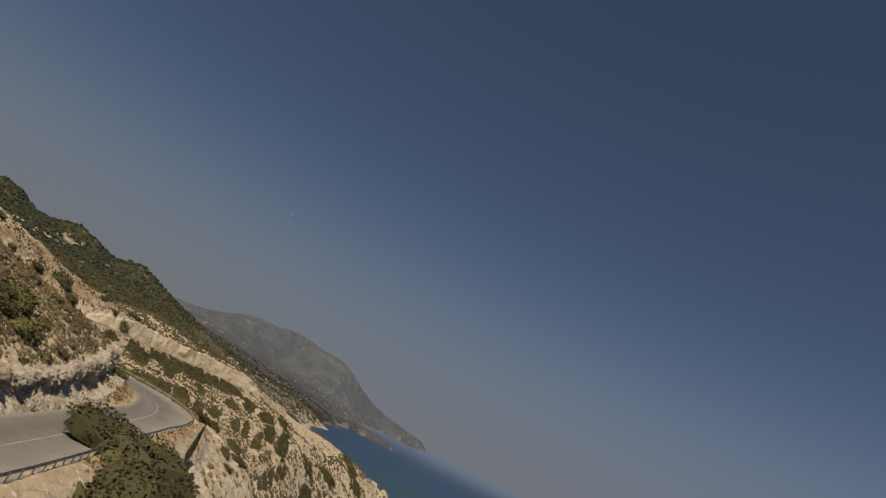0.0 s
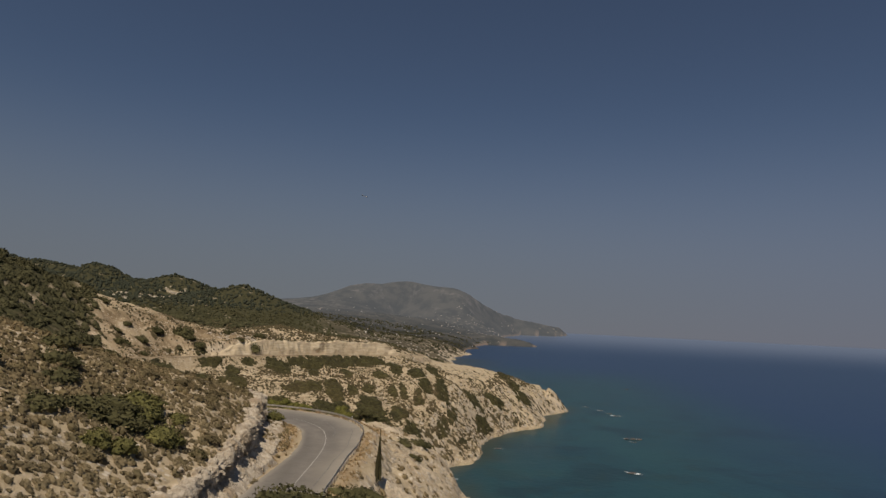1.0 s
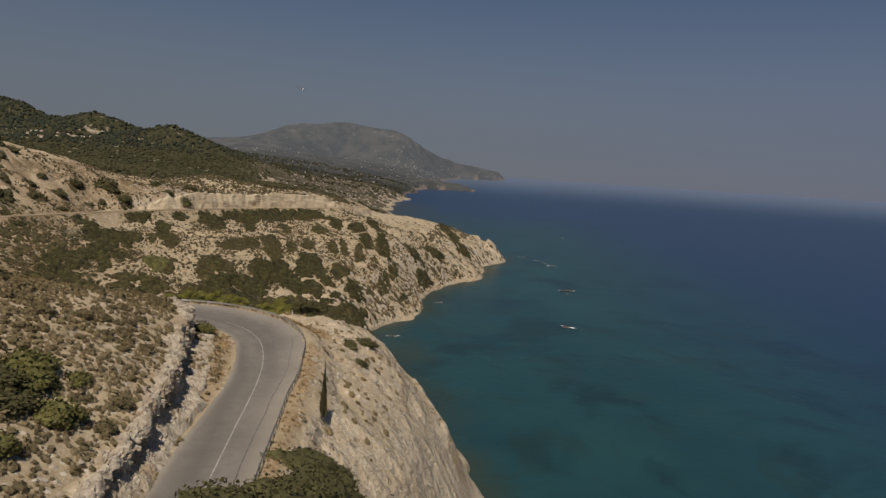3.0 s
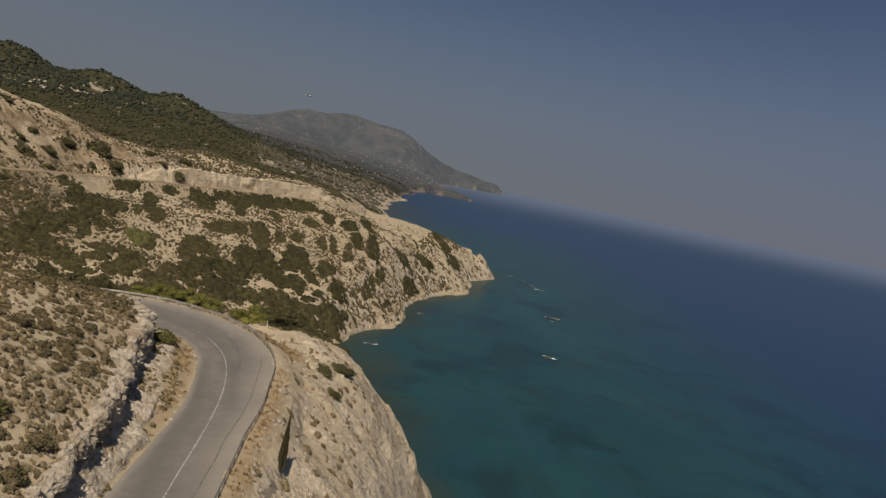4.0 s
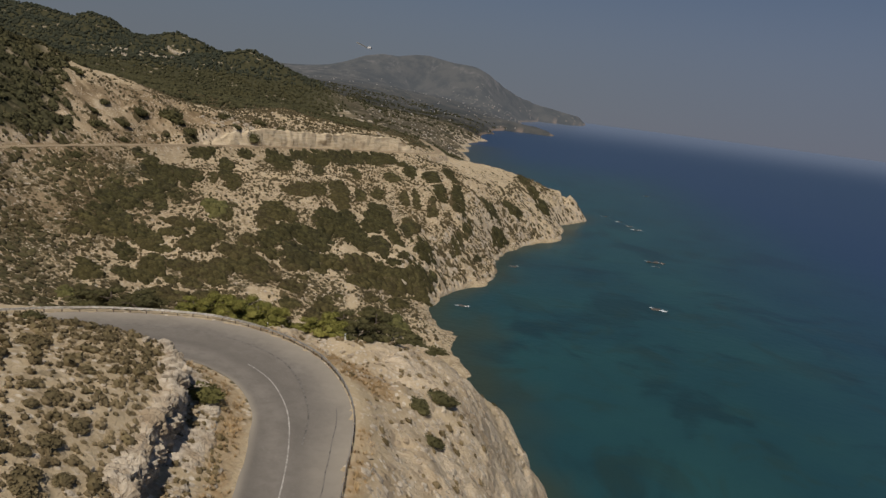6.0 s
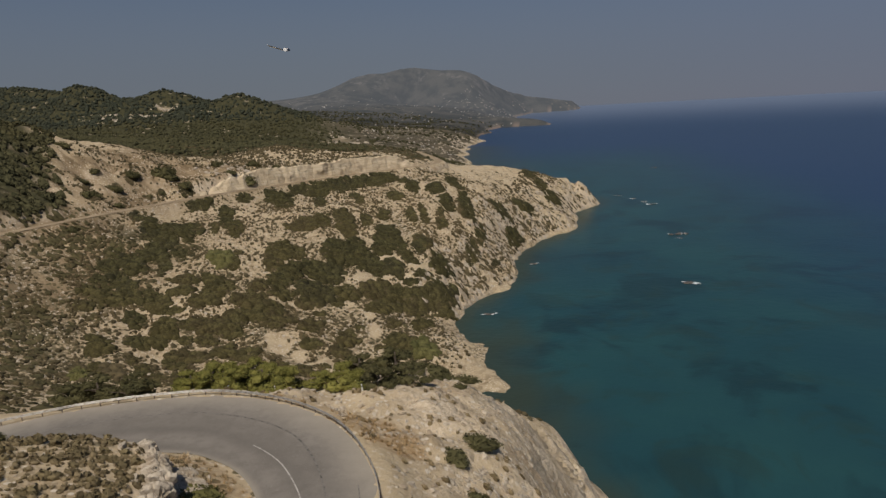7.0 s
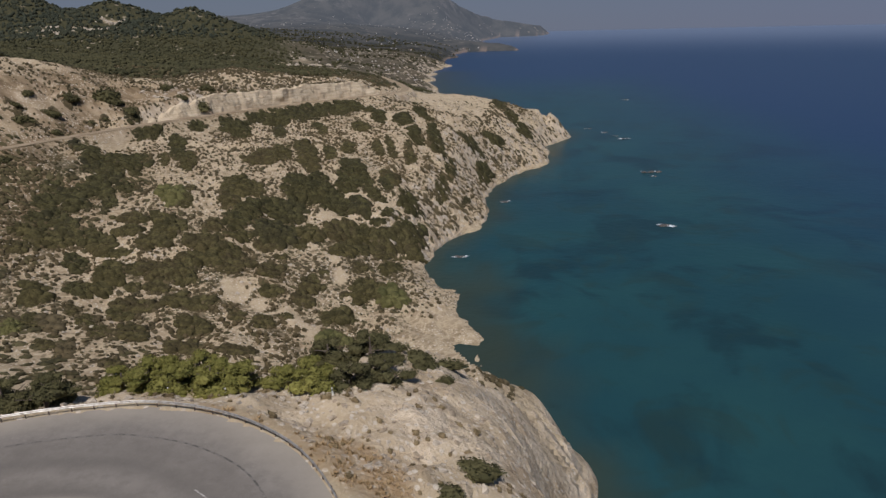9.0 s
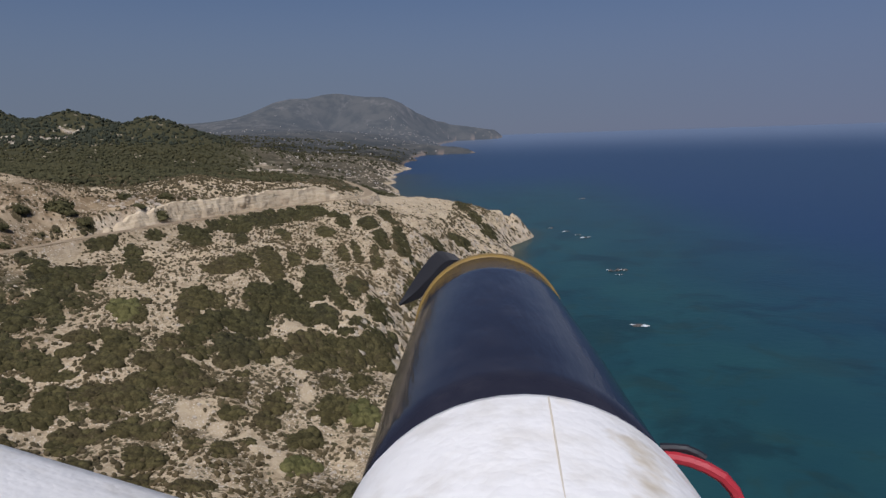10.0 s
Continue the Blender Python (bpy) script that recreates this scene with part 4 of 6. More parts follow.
def thicket(name, x, y, long, wide, turn, material, label, group, height=0.62):
    """One patch of maquis draped over the slope: domes of foliage grown together inside an uneven oval."""
    gap = min(1.85, max(0.9, 0.5 * wide))
    c, q = math.cos(radians(turn)), math.sin(radians(turn))
    n = int(long / gap) + 2
    gu, gv = np.meshgrid(np.arange(-n, n + 1) * gap, np.arange(-n, n + 1) * gap * 0.87)
    gu = gu + 0.5 * gap * (np.arange(2 * n + 1) % 2)[:, None]
    gu, gv = gu.ravel() + RNG.uniform(-0.3, 0.3, gu.size) * gap, gv.ravel() + RNG.uniform(-0.3, 0.3, gv.size) * gap
    px, py = x + gu * c - gv * q, y + gu * q + gv * c
    edge = np.hypot(gu / (1.12 * long), gv / (1.18 * wide)) + 0.42 * fbm(px, py, 5, 3, 311) + (0.6 if long * wide > 22 else 0.2) * np.clip(1 - np.abs(fbm(px, py, 13, 2, 313)) / 0.07, 0, 1)
    keep = (edge < 1.0) & (np.abs(along(upper_line, px, py, 60)[0]) > 5.6)
    if not keep.any():
        keep[np.argmin(np.hypot(gu, gv))] = True
    px, py, edge = px[keep], py[keep], np.clip(edge[keep], 0, 1)
    pz, sx, sy = ground(px, py), np.clip(grid_value(dzx, px, py), -1.2, 1.2), np.clip(grid_value(dzy, px, py), -1.2, 1.2)
    z0 = float(ground(x, y)[0])
    vs, fs, m = [], [], 0
    for i in range(len(px)):
        kv, kf = MOUNDS[RNG.integers(len(MOUNDS))]
        a, r = RNG.uniform(0, 6.28), gap * RNG.choice((0.6, 0.8, 0.95, 1.2)) * RNG.uniform(0.85, 1.1)
        tall = height * (1.25 - 0.35 * edge[i]) * RNG.uniform(0.7, 1.45)
        ux, uy = (kv[:, 0] * math.cos(a) - kv[:, 1] * math.sin(a)) * r, (kv[:, 0] * math.sin(a) + kv[:, 1] * math.cos(a)) * r
        vs.append(np.stack([px[i] - x + ux, py[i] - y + uy, pz[i] - z0 - 0.1 + kv[:, 2] * r * tall + ux * sx[i] + uy * sy[i]], 1))
        fs.append(kf + m)
        m += len(kv)
    ob = new(name, array_mesh(name, np.vstack(vs), np.vstack(fs), material, True))
    ob.location = (x, y, z0)
    return tagged(ob, label, "shrub", group)


ROADSIDE = [(-186, 430, 13.4, 6.7, 120), (-185, 453, 5.3, 2.9, 75), (-176, 461, 10.5, 8.0, 110), (-165, 436, 15.1, 2.8, 110), (-166, 474, 12.9, 6.7, 98), (-160, 488, 12.1, 6.3, 100), (-150, 455, 5.5, 2.6, 106), (-151, 499, 12.1, 6.5, 112), (-145, 511, 8.6, 6.9, 105), (-130, 503, 10.9, 3.4, 104), (-122, 490, 12.1, 3.4, 101), (-107, 489, 11.2, 4.7, 98), (-95, 465, 12.3, 3.2, 107), (-100, 523, 22.8, 4.0, 108), (-85, 475, 22.9, 3.5, 104), (-202, 417, 6.0, 2.8, 103), (-199, 390, 7.7, 3.0, 117), (-188, 370, 9.9, 2.7, 119)]
UPPER_SLOPE = [(-154, 389, 10.3, 6.7, 60), (-150, 399, 11.6, 4.6, 101), (-140, 406, 18.5, 4.4, 112), (-132, 392, 9.6, 2.4, 106), (-145, 449, 6.0, 2.3, 108), (-130, 414, 9.1, 2.5, 109), (-124, 426, 7.7, 2.8, 95), (-126, 461, 10.1, 3.9, 105), (-110, 434, 11.4, 2.4, 108), (-104, 438, 15.2, 2.1, 107), (-93, 436, 14.0, 2.5, 100), (-150, 348, 9.3, 5.6, 114), (-144, 349, 5.5, 2.9, 104), (-181, 366, 11.0, 2.8, 115), (-191, 363, 8.7, 1.7, 119), (-163, 326, 4.3, 2.3, 112), (-166, 336, 3.9, 1.6, 113), (-197, 359, 7.4, 1.9, 120), (-96, 396, 11.3, 3.5, 106)]
THICKETS = [(-129, 363, 13.7, 6.1, 108), (-121, 368, 13.9, 4.6, 115), (-111, 360, 8.9, 4.6, 129), (-113, 381, 13.7, 4.3, 106), (-101, 359, 6.3, 4.1, 126), (-102, 380, 14.7, 3.1, 121), (-95, 385, 9.1, 3.5, 109), (-114, 398, 14.4, 4.6, 120), (-84, 379, 9.4, 3.2, 92), (-80, 375, 5.1, 1.2, 58), (-89, 361, 5.2, 2.0, 59), (-92, 354, 4.1, 1.2, 17), (-82, 361, 5.9, 2.2, 51), (-76, 365, 5.3, 2.6, 90), (-126, 341, 8.4, 5.3, 102), (-134, 340, 6.7, 4.0, 80), (-140, 333, 7.1, 4.5, 97), (-140, 322, 5.4, 3.9, 75), (-126, 323, 8.6, 6.2, 77)]
DENSE_SLOPE = [(-115, 329, 6.8, 3.8, 119), (-105, 338, 9.0, 4.4, 56), (-95, 344, 8.5, 5.8, 50), (-83, 350, 10.5, 4.2, 43), (-98, 328, 9.4, 4.6, 63), (-86, 339, 10.2, 4.3, 52), (-75, 347, 4.7, 2.9, 71), (-135, 312, 4.9, 2.9, 58), (-126, 313, 5.3, 2.7, 33), (-135, 300, 5.0, 3.3, 72), (-115, 320, 2.3, 1.8, 87), (-146, 313, 4.3, 2.9, 109), (-143, 323, 5.2, 2.7, 108), (-149, 336, 7.3, 3.3, 109), (-144, 300, 6.3, 5.7, 46), (-138, 292, 4.4, 4.0, 89), (-131, 291, 5.3, 3.3, 105), (-73, 412, 15.5, 2.3, 92)]
WEST_SLOPE = [(-224, 352, 3.8, 3.0, 131), (-213, 347, 8.5, 2.9, 120), (-210, 337, 6.9, 2.4, 119), (-204, 338, 8.6, 3.5, 121), (-203, 347, 11.3, 4.0, 120), (-200, 327, 4.6, 2.5, 114), (-197, 333, 4.2, 3.5, 88), (-189, 329, 5.6, 2.6, 118), (-197, 348, 6.2, 2.7, 114), (-216, 387, 6.6, 2.4, 114), (-214, 396, 10.3, 3.3, 116), (-228, 402, 5.2, 2.7, 109), (-211, 314, 3.1, 2.5, 112), (-205, 314, 3.3, 2.2, 115), (-198, 310, 4.2, 3.1, 129), (-206, 304, 4.8, 3.2, 118), (-187, 314, 6.0, 2.3, 125), (-197, 296, 5.8, 4.3, 129), (-202, 292, 4.4, 2.7, 114)]
WEST_THICKETS = [(-198, 282, 4.5, 2.9, 122), (-189, 281, 5.8, 5.3, 112), (-184, 285, 6.4, 3.4, 123), (-192, 271, 3.2, 2.7, 103), (-179, 287, 4.8, 2.6, 126), (-172, 304, 5.0, 3.5, 13), (-169, 296, 4.4, 3.1, 18), (-164, 307, 5.2, 5.0, 123), (-157, 304, 6.0, 5.3, 160), (-159, 293, 5.2, 4.6, 131), (-173, 286, 4.5, 4.1, 132), (-167, 283, 4.7, 2.3, 11), (-144, 288, 4.2, 2.8, 114), (-160, 269, 6.8, 3.5, 132), (-155, 275, 4.4, 2.4, 110), (-149, 278, 6.1, 4.0, 128), (-142, 282, 4.9, 3.4, 103), (-139, 278, 3.5, 2.8, 31)]
LOWER_SLOPE = [(-161, 258, 3.9, 1.8, 126), (-157, 261, 2.9, 2.4, 112), (-150, 266, 2.2, 1.9, 15), (-145, 269, 3.0, 2.4, 45), (-136, 265, 4.7, 3.9, 144), (-145, 258, 6.2, 3.6, 12), (-146, 252, 3.8, 2.7, 10), (-129, 265, 3.9, 3.7, 3), (-125, 253, 5.0, 4.0, 42), (-136, 240, 5.6, 3.5, 127), (-144, 238, 5.1, 2.0, 125), (-151, 243, 4.2, 1.7, 122), (-157, 246, 3.2, 1.8, 114), (-170, 250, 6.8, 3.8, 123), (-161, 235, 5.8, 2.1, 132), (-149, 224, 2.1, 1.8, 153), (-130, 222, 2.5, 2.1, 128), (-120, 240, 5.6, 3.4, 126)]
VALLEY_SIDE = [(-118, 296, 6.8, 3.4, 104), (-102, 294, 4.5, 3.7, 106), (-113, 283, 3.0, 2.3, 14), (-102, 283, 4.1, 3.2, 110), (-130, 296, 7.0, 3.9, 57), (-108, 263, 5.0, 2.6, 109), (-116, 263, 2.7, 2.0, 131), (-89, 278, 4.7, 3.2, 31), (-84, 297, 6.7, 5.0, 94), (-81, 322, 7.4, 3.6, 87), (-103, 270, 1.8, 1.6, 91), (-101, 303, 1.9, 1.7, 142), (-90, 314, 5.7, 2.2, 81), (-106, 241, 5.5, 2.0, 41), (-90, 292, 1.7, 1.4, 34), (-118, 308, 2.2, 1.6, 11)]
BROWN = [(-156, 235, 5.5, 2.8, 130), (-166, 234, 5.2, 2.1, 129), (-143, 224, 4.2, 1.9, 130), (-248, 355, 5.5, 2.5, 118), (-255, 360, 3.8, 1.4, 117), (-248, 371, 4.0, 1.7, 102), (-248, 385, 3.2, 1.6, 85), (-236, 382, 2.1, 1.4, 99), (-235, 390, 1.7, 1.2, 89), (-175, 274, 1.8, 0.9, 120), (-196, 336, 2.1, 1.5, 105)]
HEADLAND = [(-68, 514, 9.8, 6.4, 102), (-58, 495, 13.2, 3.4, 82), (-55, 551, 7.4, 5.2, 55), (-35, 613, 21.6, 4.9, 85), (-72, 444, 15.3, 2.3, 91), (-62, 424, 6.2, 0.9, 77), (-58, 674, 20.3, 4.4, 92), (-47, 636, 25.2, 4.1, 98)]
ON_SAND = [(-287, 386, 3.3), (-249, 354, 4.3), (-248, 369, 3.7), (-250, 388, 4.3), (-242, 406, 7.2), (-229, 402, 3.5), (-234, 449, 4.7), (-211, 440, 4.1), (-218, 434, 3.3), (-238, 404, 4.7), (-257, 361, 2.2), (-231, 317, 2.6), (-234, 389, 1.9),
           (-237, 382, 1.9), (-238, 359, 2.2), (-260, 374, 2.3), (-217, 462, 5.2), (-204, 468, 3.5)]
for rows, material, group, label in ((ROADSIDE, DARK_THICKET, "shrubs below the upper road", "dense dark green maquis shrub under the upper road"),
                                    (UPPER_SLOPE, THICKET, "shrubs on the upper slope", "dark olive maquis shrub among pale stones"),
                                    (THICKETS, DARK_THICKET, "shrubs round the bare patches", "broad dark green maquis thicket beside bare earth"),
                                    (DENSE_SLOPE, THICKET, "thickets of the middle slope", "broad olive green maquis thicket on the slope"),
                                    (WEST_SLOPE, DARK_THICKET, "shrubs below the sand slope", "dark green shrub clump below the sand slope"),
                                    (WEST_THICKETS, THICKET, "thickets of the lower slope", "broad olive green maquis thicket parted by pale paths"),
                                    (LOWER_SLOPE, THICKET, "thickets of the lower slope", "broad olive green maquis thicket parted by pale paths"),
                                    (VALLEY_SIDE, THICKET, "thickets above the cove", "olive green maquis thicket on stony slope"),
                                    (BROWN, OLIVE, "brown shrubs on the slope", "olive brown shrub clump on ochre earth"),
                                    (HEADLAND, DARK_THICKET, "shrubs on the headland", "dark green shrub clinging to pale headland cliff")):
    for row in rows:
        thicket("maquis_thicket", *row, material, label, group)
for x, y, r in ON_SAND:
    shrub("maquis_shrub", x, y, r * 1.1, random.choice(dark_full), "single dark round shrub on bare ochre slope", "shrub", "shrubs on the sand slope", 1.15, 0.22)
for row in [(-75, 295, 6.0, 4.2, 92), (-86, 264, 5.1, 2.9, 75), (-162, 229, 5.2, 2.0, 135)]:
    thicket("green_shrub", *row, FRESH, "fresh green bushy shrub above the cove", "green shrubs above the cove", 1.0)
thicket("yellow_shrub", -170, 329, 8.0, 4.2, 119, FRESH, "yellowish green round shrub among pale stones", "", 0.8)
for row in [(-200, 310, 7.7, 4.6, 130), (-187, 289, 8.9, 3.3, 130), (-177, 287, 4.5, 3.7, 146), (-174, 273, 5.4, 3.0, 129), (-196, 321, 6.5, 4.8, 140), (-198, 351, 9.3, 5.6, 122), (-164, 258, 4.7, 2.4, 140)]:
    thicket("maquis_thicket", *row, DARK_THICKET, "dark olive shrub clump between ochre gullies", "thickets between the gullies")


def sample(n, x0, x1, y0, y1):
    return RNG.uniform(x0, x1, n), RNG.uniform(y0, y1, n)


def attr_at(values, x, y):
    return grid_value(values.reshape(GX.shape), x, y)


def clear_of_roads(x, y, side=1.0):
    a, _, s = along(road_line, x, y, 60)
    b, _, _ = along(upper_line, x, y, 60)
    return ((a > inner_width(s) + side) | (-a > outer_width(s) + side)) & (np.abs(b) > 4.5)


# far slope: small shrubs between the thickets, larger ones to the west
gap = 3.8
x, y = np.meshgrid(np.arange(-262, -28, gap), np.arange(188, 700, gap))
x, y = x.ravel() + RNG.uniform(-0.45, 0.45, x.size) * gap, y.ravel() + RNG.uniform(-0.45, 0.45, x.size) * gap
west = np.maximum(step(-x, 196, 212) * (1 - step(y, 330, 350)), 1 - step(y, 228, 244))
cover = 1.3 * downhill(x, y, 17, 71) - 0.05 + RNG.uniform(-0.2, 0.2, len(x)) + 0.12 * west + 0.1 * (1 - step(ground(x, y), 26, 40))
keep = clear_of_roads(x, y) & (ground(x, y) > 3) & (attr_at(bare, x, y) < 0.3) & (grid_value(STEEP, x, y) < 1.3) & (cover > -0.02)
size = (RNG.uniform(0.40, 1.15, len(x)) + 0.8 * west) * RNG.choice((0.8, 1, 1.5), len(x))
scatter("maquis_thickets", CARPET, x[keep], y[keep], size[keep], MAQUIS, "low olive green shrubs dotting the pale slope", "shrubs", 0.9, 0.2, 1.45)
x, y = sample(40000, -300, -30, 195, 560)
keep = clear_of_roads(x, y) & (ground(x, y) > 2) & (attr_at(bare, x, y) < 0.85) & (grid_value(STEEP, x, y) < 1.6) & (downhill(x, y, 10, 73, 2.0) + RNG.uniform(-0.4, 0.4, len(x)) > -0.14) & (attr_at(dark_hill, x, y) < 0.5)
scatter("dry_scrub", TUFT, x[keep], y[keep], RNG.uniform(0.28, 0.75, keep.sum()) * RNG.choice((1, 1, 1.5), keep.sum()), OLIVE, "low brown scrub dotting the far slope", "scrub")

x, y = sample(4500, -300, -165, 200, 365)
keep = clear_of_roads(x, y) & (attr_at(dark_hill, x, y) < 0.5) & (attr_at(low_left, x, y) > 0.3) & (downhill(x, y, 12, 74) + RNG.uniform(-0.25, 0.25, len(x)) > -0.08)
scatter("gully_scrub", CARPET, x[keep], y[keep], RNG.uniform(0.6, 1.9, keep.sum()), MAQUIS, "brown scrub between the ochre gullies", "scrub", 1.0, 0.1, 1.3)

x, y = sample(11000, -330, -30, 480, 860)
keep = clear_of_roads(x, y, 1.0) & (along(upper_line, x, y, 60)[0] > 9) & (ground(x, y) > 24) & (attr_at(bare, x, y) < 0.4) & (0.5 * fbm(x, y, 24, 4, 341) + RNG.uniform(-0.4, 0.4, len(x)) > -0.12)
scatter("plateau_scrub", TUFT, x[keep], y[keep], RNG.uniform(0.7, 1.7, keep.sum()), OLIVE, "olive brown scrub on the plateau behind the cutting", "scrub", 0.9, 0.1)
x, y = sample(4500, -262, -62, 196, 345)
keep = clear_of_roads(x, y) & (ground(x, y) > 3) & (ground(x, y) < 36) & (attr_at(bare, x, y) < 0.3) & (downhill(x, y, 9, 343, 2.0) + RNG.uniform(-0.35, 0.35, len(x)) > 0.0)
scatter("lower_scrub", CARPET, x[keep], y[keep], RNG.uniform(0.6, 1.5, keep.sum()), OLIVE, "olive brown shrubs filling the lower slope", "shrubs", 0.85, 0.2, 1.3)

# woods on the plateau and on the hillside above the road
x, y = sample(19000, -700, -120, 400, 900)
keep = (attr_at(behind, x, y) > 0.5) & clear_of_roads(x, y) & (attr_at(bare, x, y) < 0.3) & (fbm(x, y, 60, 3, 75) + RNG.uniform(-0.5, 0.5, len(x)) > 0.36 - 0.8 * attr_at(green, x, y)) & (ground(x, y) > 12)
scatter("pine_woods", TUFT, x[keep], y[keep], RNG.uniform(1.2, 2.8, keep.sum()), FOREST, "green pine woods covering the plateau", "woods", 1.0, 0.0)
x, y = sample(28000, -1600, -150, 850, 1480)
keep = ((y > 900) | (x < -700)) & (attr_at(behind, x, y) > 0.5) & (RNG.uniform(size=len(x)) < 1 - 0.75 * step(x + 0.36 * y, -60, 60)) & (attr_at(bare, x, y) < 0.3) & (fbm(x, y, 70, 4, 75) + RNG.uniform(-0.5, 0.5, len(x)) > 0.40 - 0.85 * attr_at(green, x, y)) & (ground(x, y) > 9) & (x > -1.15 * y)
up = RNG.uniform(size=len(x)) < step(ground(x, y) + 8 * fbm(x, y, 90, 3, 325), 84, 104)
scatter("hill_forest", TUFT, x[keep & up], y[keep & up], RNG.uniform(2.0, 4.2, (keep & up).sum()), HAZY_FOREST, "dark green hazy forest on the hills behind the plateau", "woods", 1.1, 0.0)
scatter("plateau_forest", TUFT, x[keep & ~up], y[keep & ~up], RNG.uniform(1.7, 3.4, (keep & ~up).sum()), FOREST, "green pine forest at the foot of the hills", "woods", 1.1, 0.0)
x, y = sample(9000, -1300, -150, 1450, 2900)
keep = (fbm(x, y, 110, 4, 78) + RNG.uniform(-0.5, 0.5, len(x)) > 0.26) & (ground(x, y) - dish(x, y) > 6) & (x > -0.6 * y)
scatter("plain_trees", FAR_TREE, x[keep], y[keep], RNG.uniform(2.2, 5.0, keep.sum()), FOREST, "olive groves and scrub on the far coastal plain", "woods", 0.8, 0.0)
x, y = sample(8500, -420, -180, 120, 470)
keep = (attr_at(dark_hill, x, y) > 0.4) & clear_of_roads(x, y)
scatter("hill_woods", MIDDLE, x[keep], y[keep], RNG.uniform(1.7, 3.6, keep.sum()), DARK_MAQUIS, "dark woods on the hillside", "woods", 1.0, 0.0)

# spur inside the bend
SPUR = [(-62, 105, 1.6), (-61, 100, 1.4), (-56, 98, 0.8), (-56, 104, 0.9), (-54, 98, 1.0), (-54, 96, 0.8), (-54, 93, 1.0), (-51, 97, 1.1), (-51, 94, 1.2), (-52, 95, 0.5), (-51, 92, 0.8), (-52, 91, 0.9), (-60, 112, 1.2), (-58, 105, 0.9), (-54, 109, 0.6),
        (-49, 87, 0.7), (-48, 89, 0.8), (-48, 92, 0.9), (-47, 90, 0.5), (-46, 89, 1.3), (-47, 86, 0.9), (-50, 88, 0.8), (-43, 60, 1.5), (-41, 73, 1.2), (-55, 85, 1.7), (-53, 89, 1.5), (-49, 90, 1.5), (-42, 77, 1.4)]
for x, y, r in SPUR:
    shrub("scrub_bush", x, y, r, random.choice(olive), "rounded olive brown scrub bush on stony ground", "bush", "bushes on the spur", 0.85)
for x, y, r in [(-49.2, 67.1, 1.9), (-47.5, 67.8, 2.0), (-46.3, 68.6, 1.7), (-49.0, 70.4, 1.8), (-57.4, 72.3, 1.9), (-54.2, 69.5, 1.5), (-49.8, 62.1, 1.6), (-46.3, 74.2, 0.9), (-40.9, 73.0, 0.9), (-67.5, 87.7, 1.8), (-69, 96, 1.5), (-72, 103, 1.4), (-75, 110, 1.6), (-70, 114, 1.3), (-65.5, 93, 1.1), (-62, 78, 1.8), (-58, 62, 2.2)]:
    shrub("dark_shrub", x, y, r * 1.35, random.choice(dark_full), "dark green shrub on the stony spur", "shrub", "dark shrubs on the spur", 0.85)
for x, y, r in [(-48.8, 74.3, 1.5), (-47.2, 73.0, 1.3), (-43.6, 71.0, 1.3), (-43, 64.0, 1.1), (-44.4, 62.6, 1.1), (-45.4, 76.3, 0.9), (-51.3, 114.2, 1.3)]:
    shrub("green_shrub", x, y, r * 1.6, random.choice(pinebush), "fresh green bushy shrub beside pale rocks", "shrub", "green shrubs on the spur", 1.1)
x, y = sample(32000, -104, -34, 14, 122)
keep = (RNG.uniform(size=len(x)) < step(y, 12, 40)) & clear_of_roads(x, y, 1.0) & (along(road_line, x, y, 60)[0] > cliff_line(y) + RNG.uniform(0.5, 2.0, len(x))) & (0.55 * fbm(x, y, 8, 3, 81) + RNG.uniform(-0.35, 0.35, len(x)) + 0.12 * (1 - step(y, 84, 96)) > -0.05)
scatter("low_scrub", SMALL, x[keep], y[keep], RNG.uniform(0.20, 0.42, keep.sum()) * RNG.choice((0.8, 1, 1.4), keep.sum()), SCRUB, "low olive brown scrub cushions on the spur", "scrub")
x, y = sample(2700, -104, -36, 35, 125)
keep = clear_of_roads(x, y, 1.0) & (along(road_line, x, y, 60)[0] > cliff_line(y) + 1.6) & (fbm(x, y, 14, 3, 83) + RNG.uniform(-0.4, 0.4, len(x)) + 0.35 * step(-x, 58, 68) > 0.0)
scatter("spur_scrub", SMALL, x[keep], y[keep], RNG.uniform(0.35, 0.85, keep.sum()), HEATH, "dark olive scrub cushions on the spur", "scrub")


x, y = sample(1500, -60, -34, 40, 122)
a, _, s = along(road_line, x, y, 60)
keep = (a > inner_width(s) + 0.9) & (a < cliff_line(y) - 0.6) & (fbm(x, y, 6, 3, 371) + RNG.uniform(-0.3, 0.3, len(x)) > 0.16)
scatter("verge_scrub", SMALL, x[keep], y[keep], RNG.uniform(0.22, 0.55, keep.sum()), HEATH, "olive brown tufts between the rock face and the road", "scrub")

# ---- rocks ----
ROCK = Mat("limestone", 0.9, spec=0.2)
rc = ROCK.mix(ROCK.ramp(ROCK.noise(1.3, 5, 0.65), 0.35, 0.65), (0.43, 0.358, 0.265), (0.60, 0.52, 0.405))
rc = ROCK.mix(ROCK.ramp(ROCK.noise(0.35, 4, 0.65), 0.46, 0.64), rc, (0.38, 0.295, 0.195))
rc = ROCK.mix(ROCK.math("MULTIPLY", ROCK.random(), 0.35), rc, (0.38, 0.34, 0.28))
warp = ROCK.t.nodes.new("ShaderNodeVectorMath")
warp.operation = "MULTIPLY_ADD"
swell = ROCK.t.nodes.new("ShaderNodeTexNoise")
swell.inputs["Scale"].default_value = 0.7
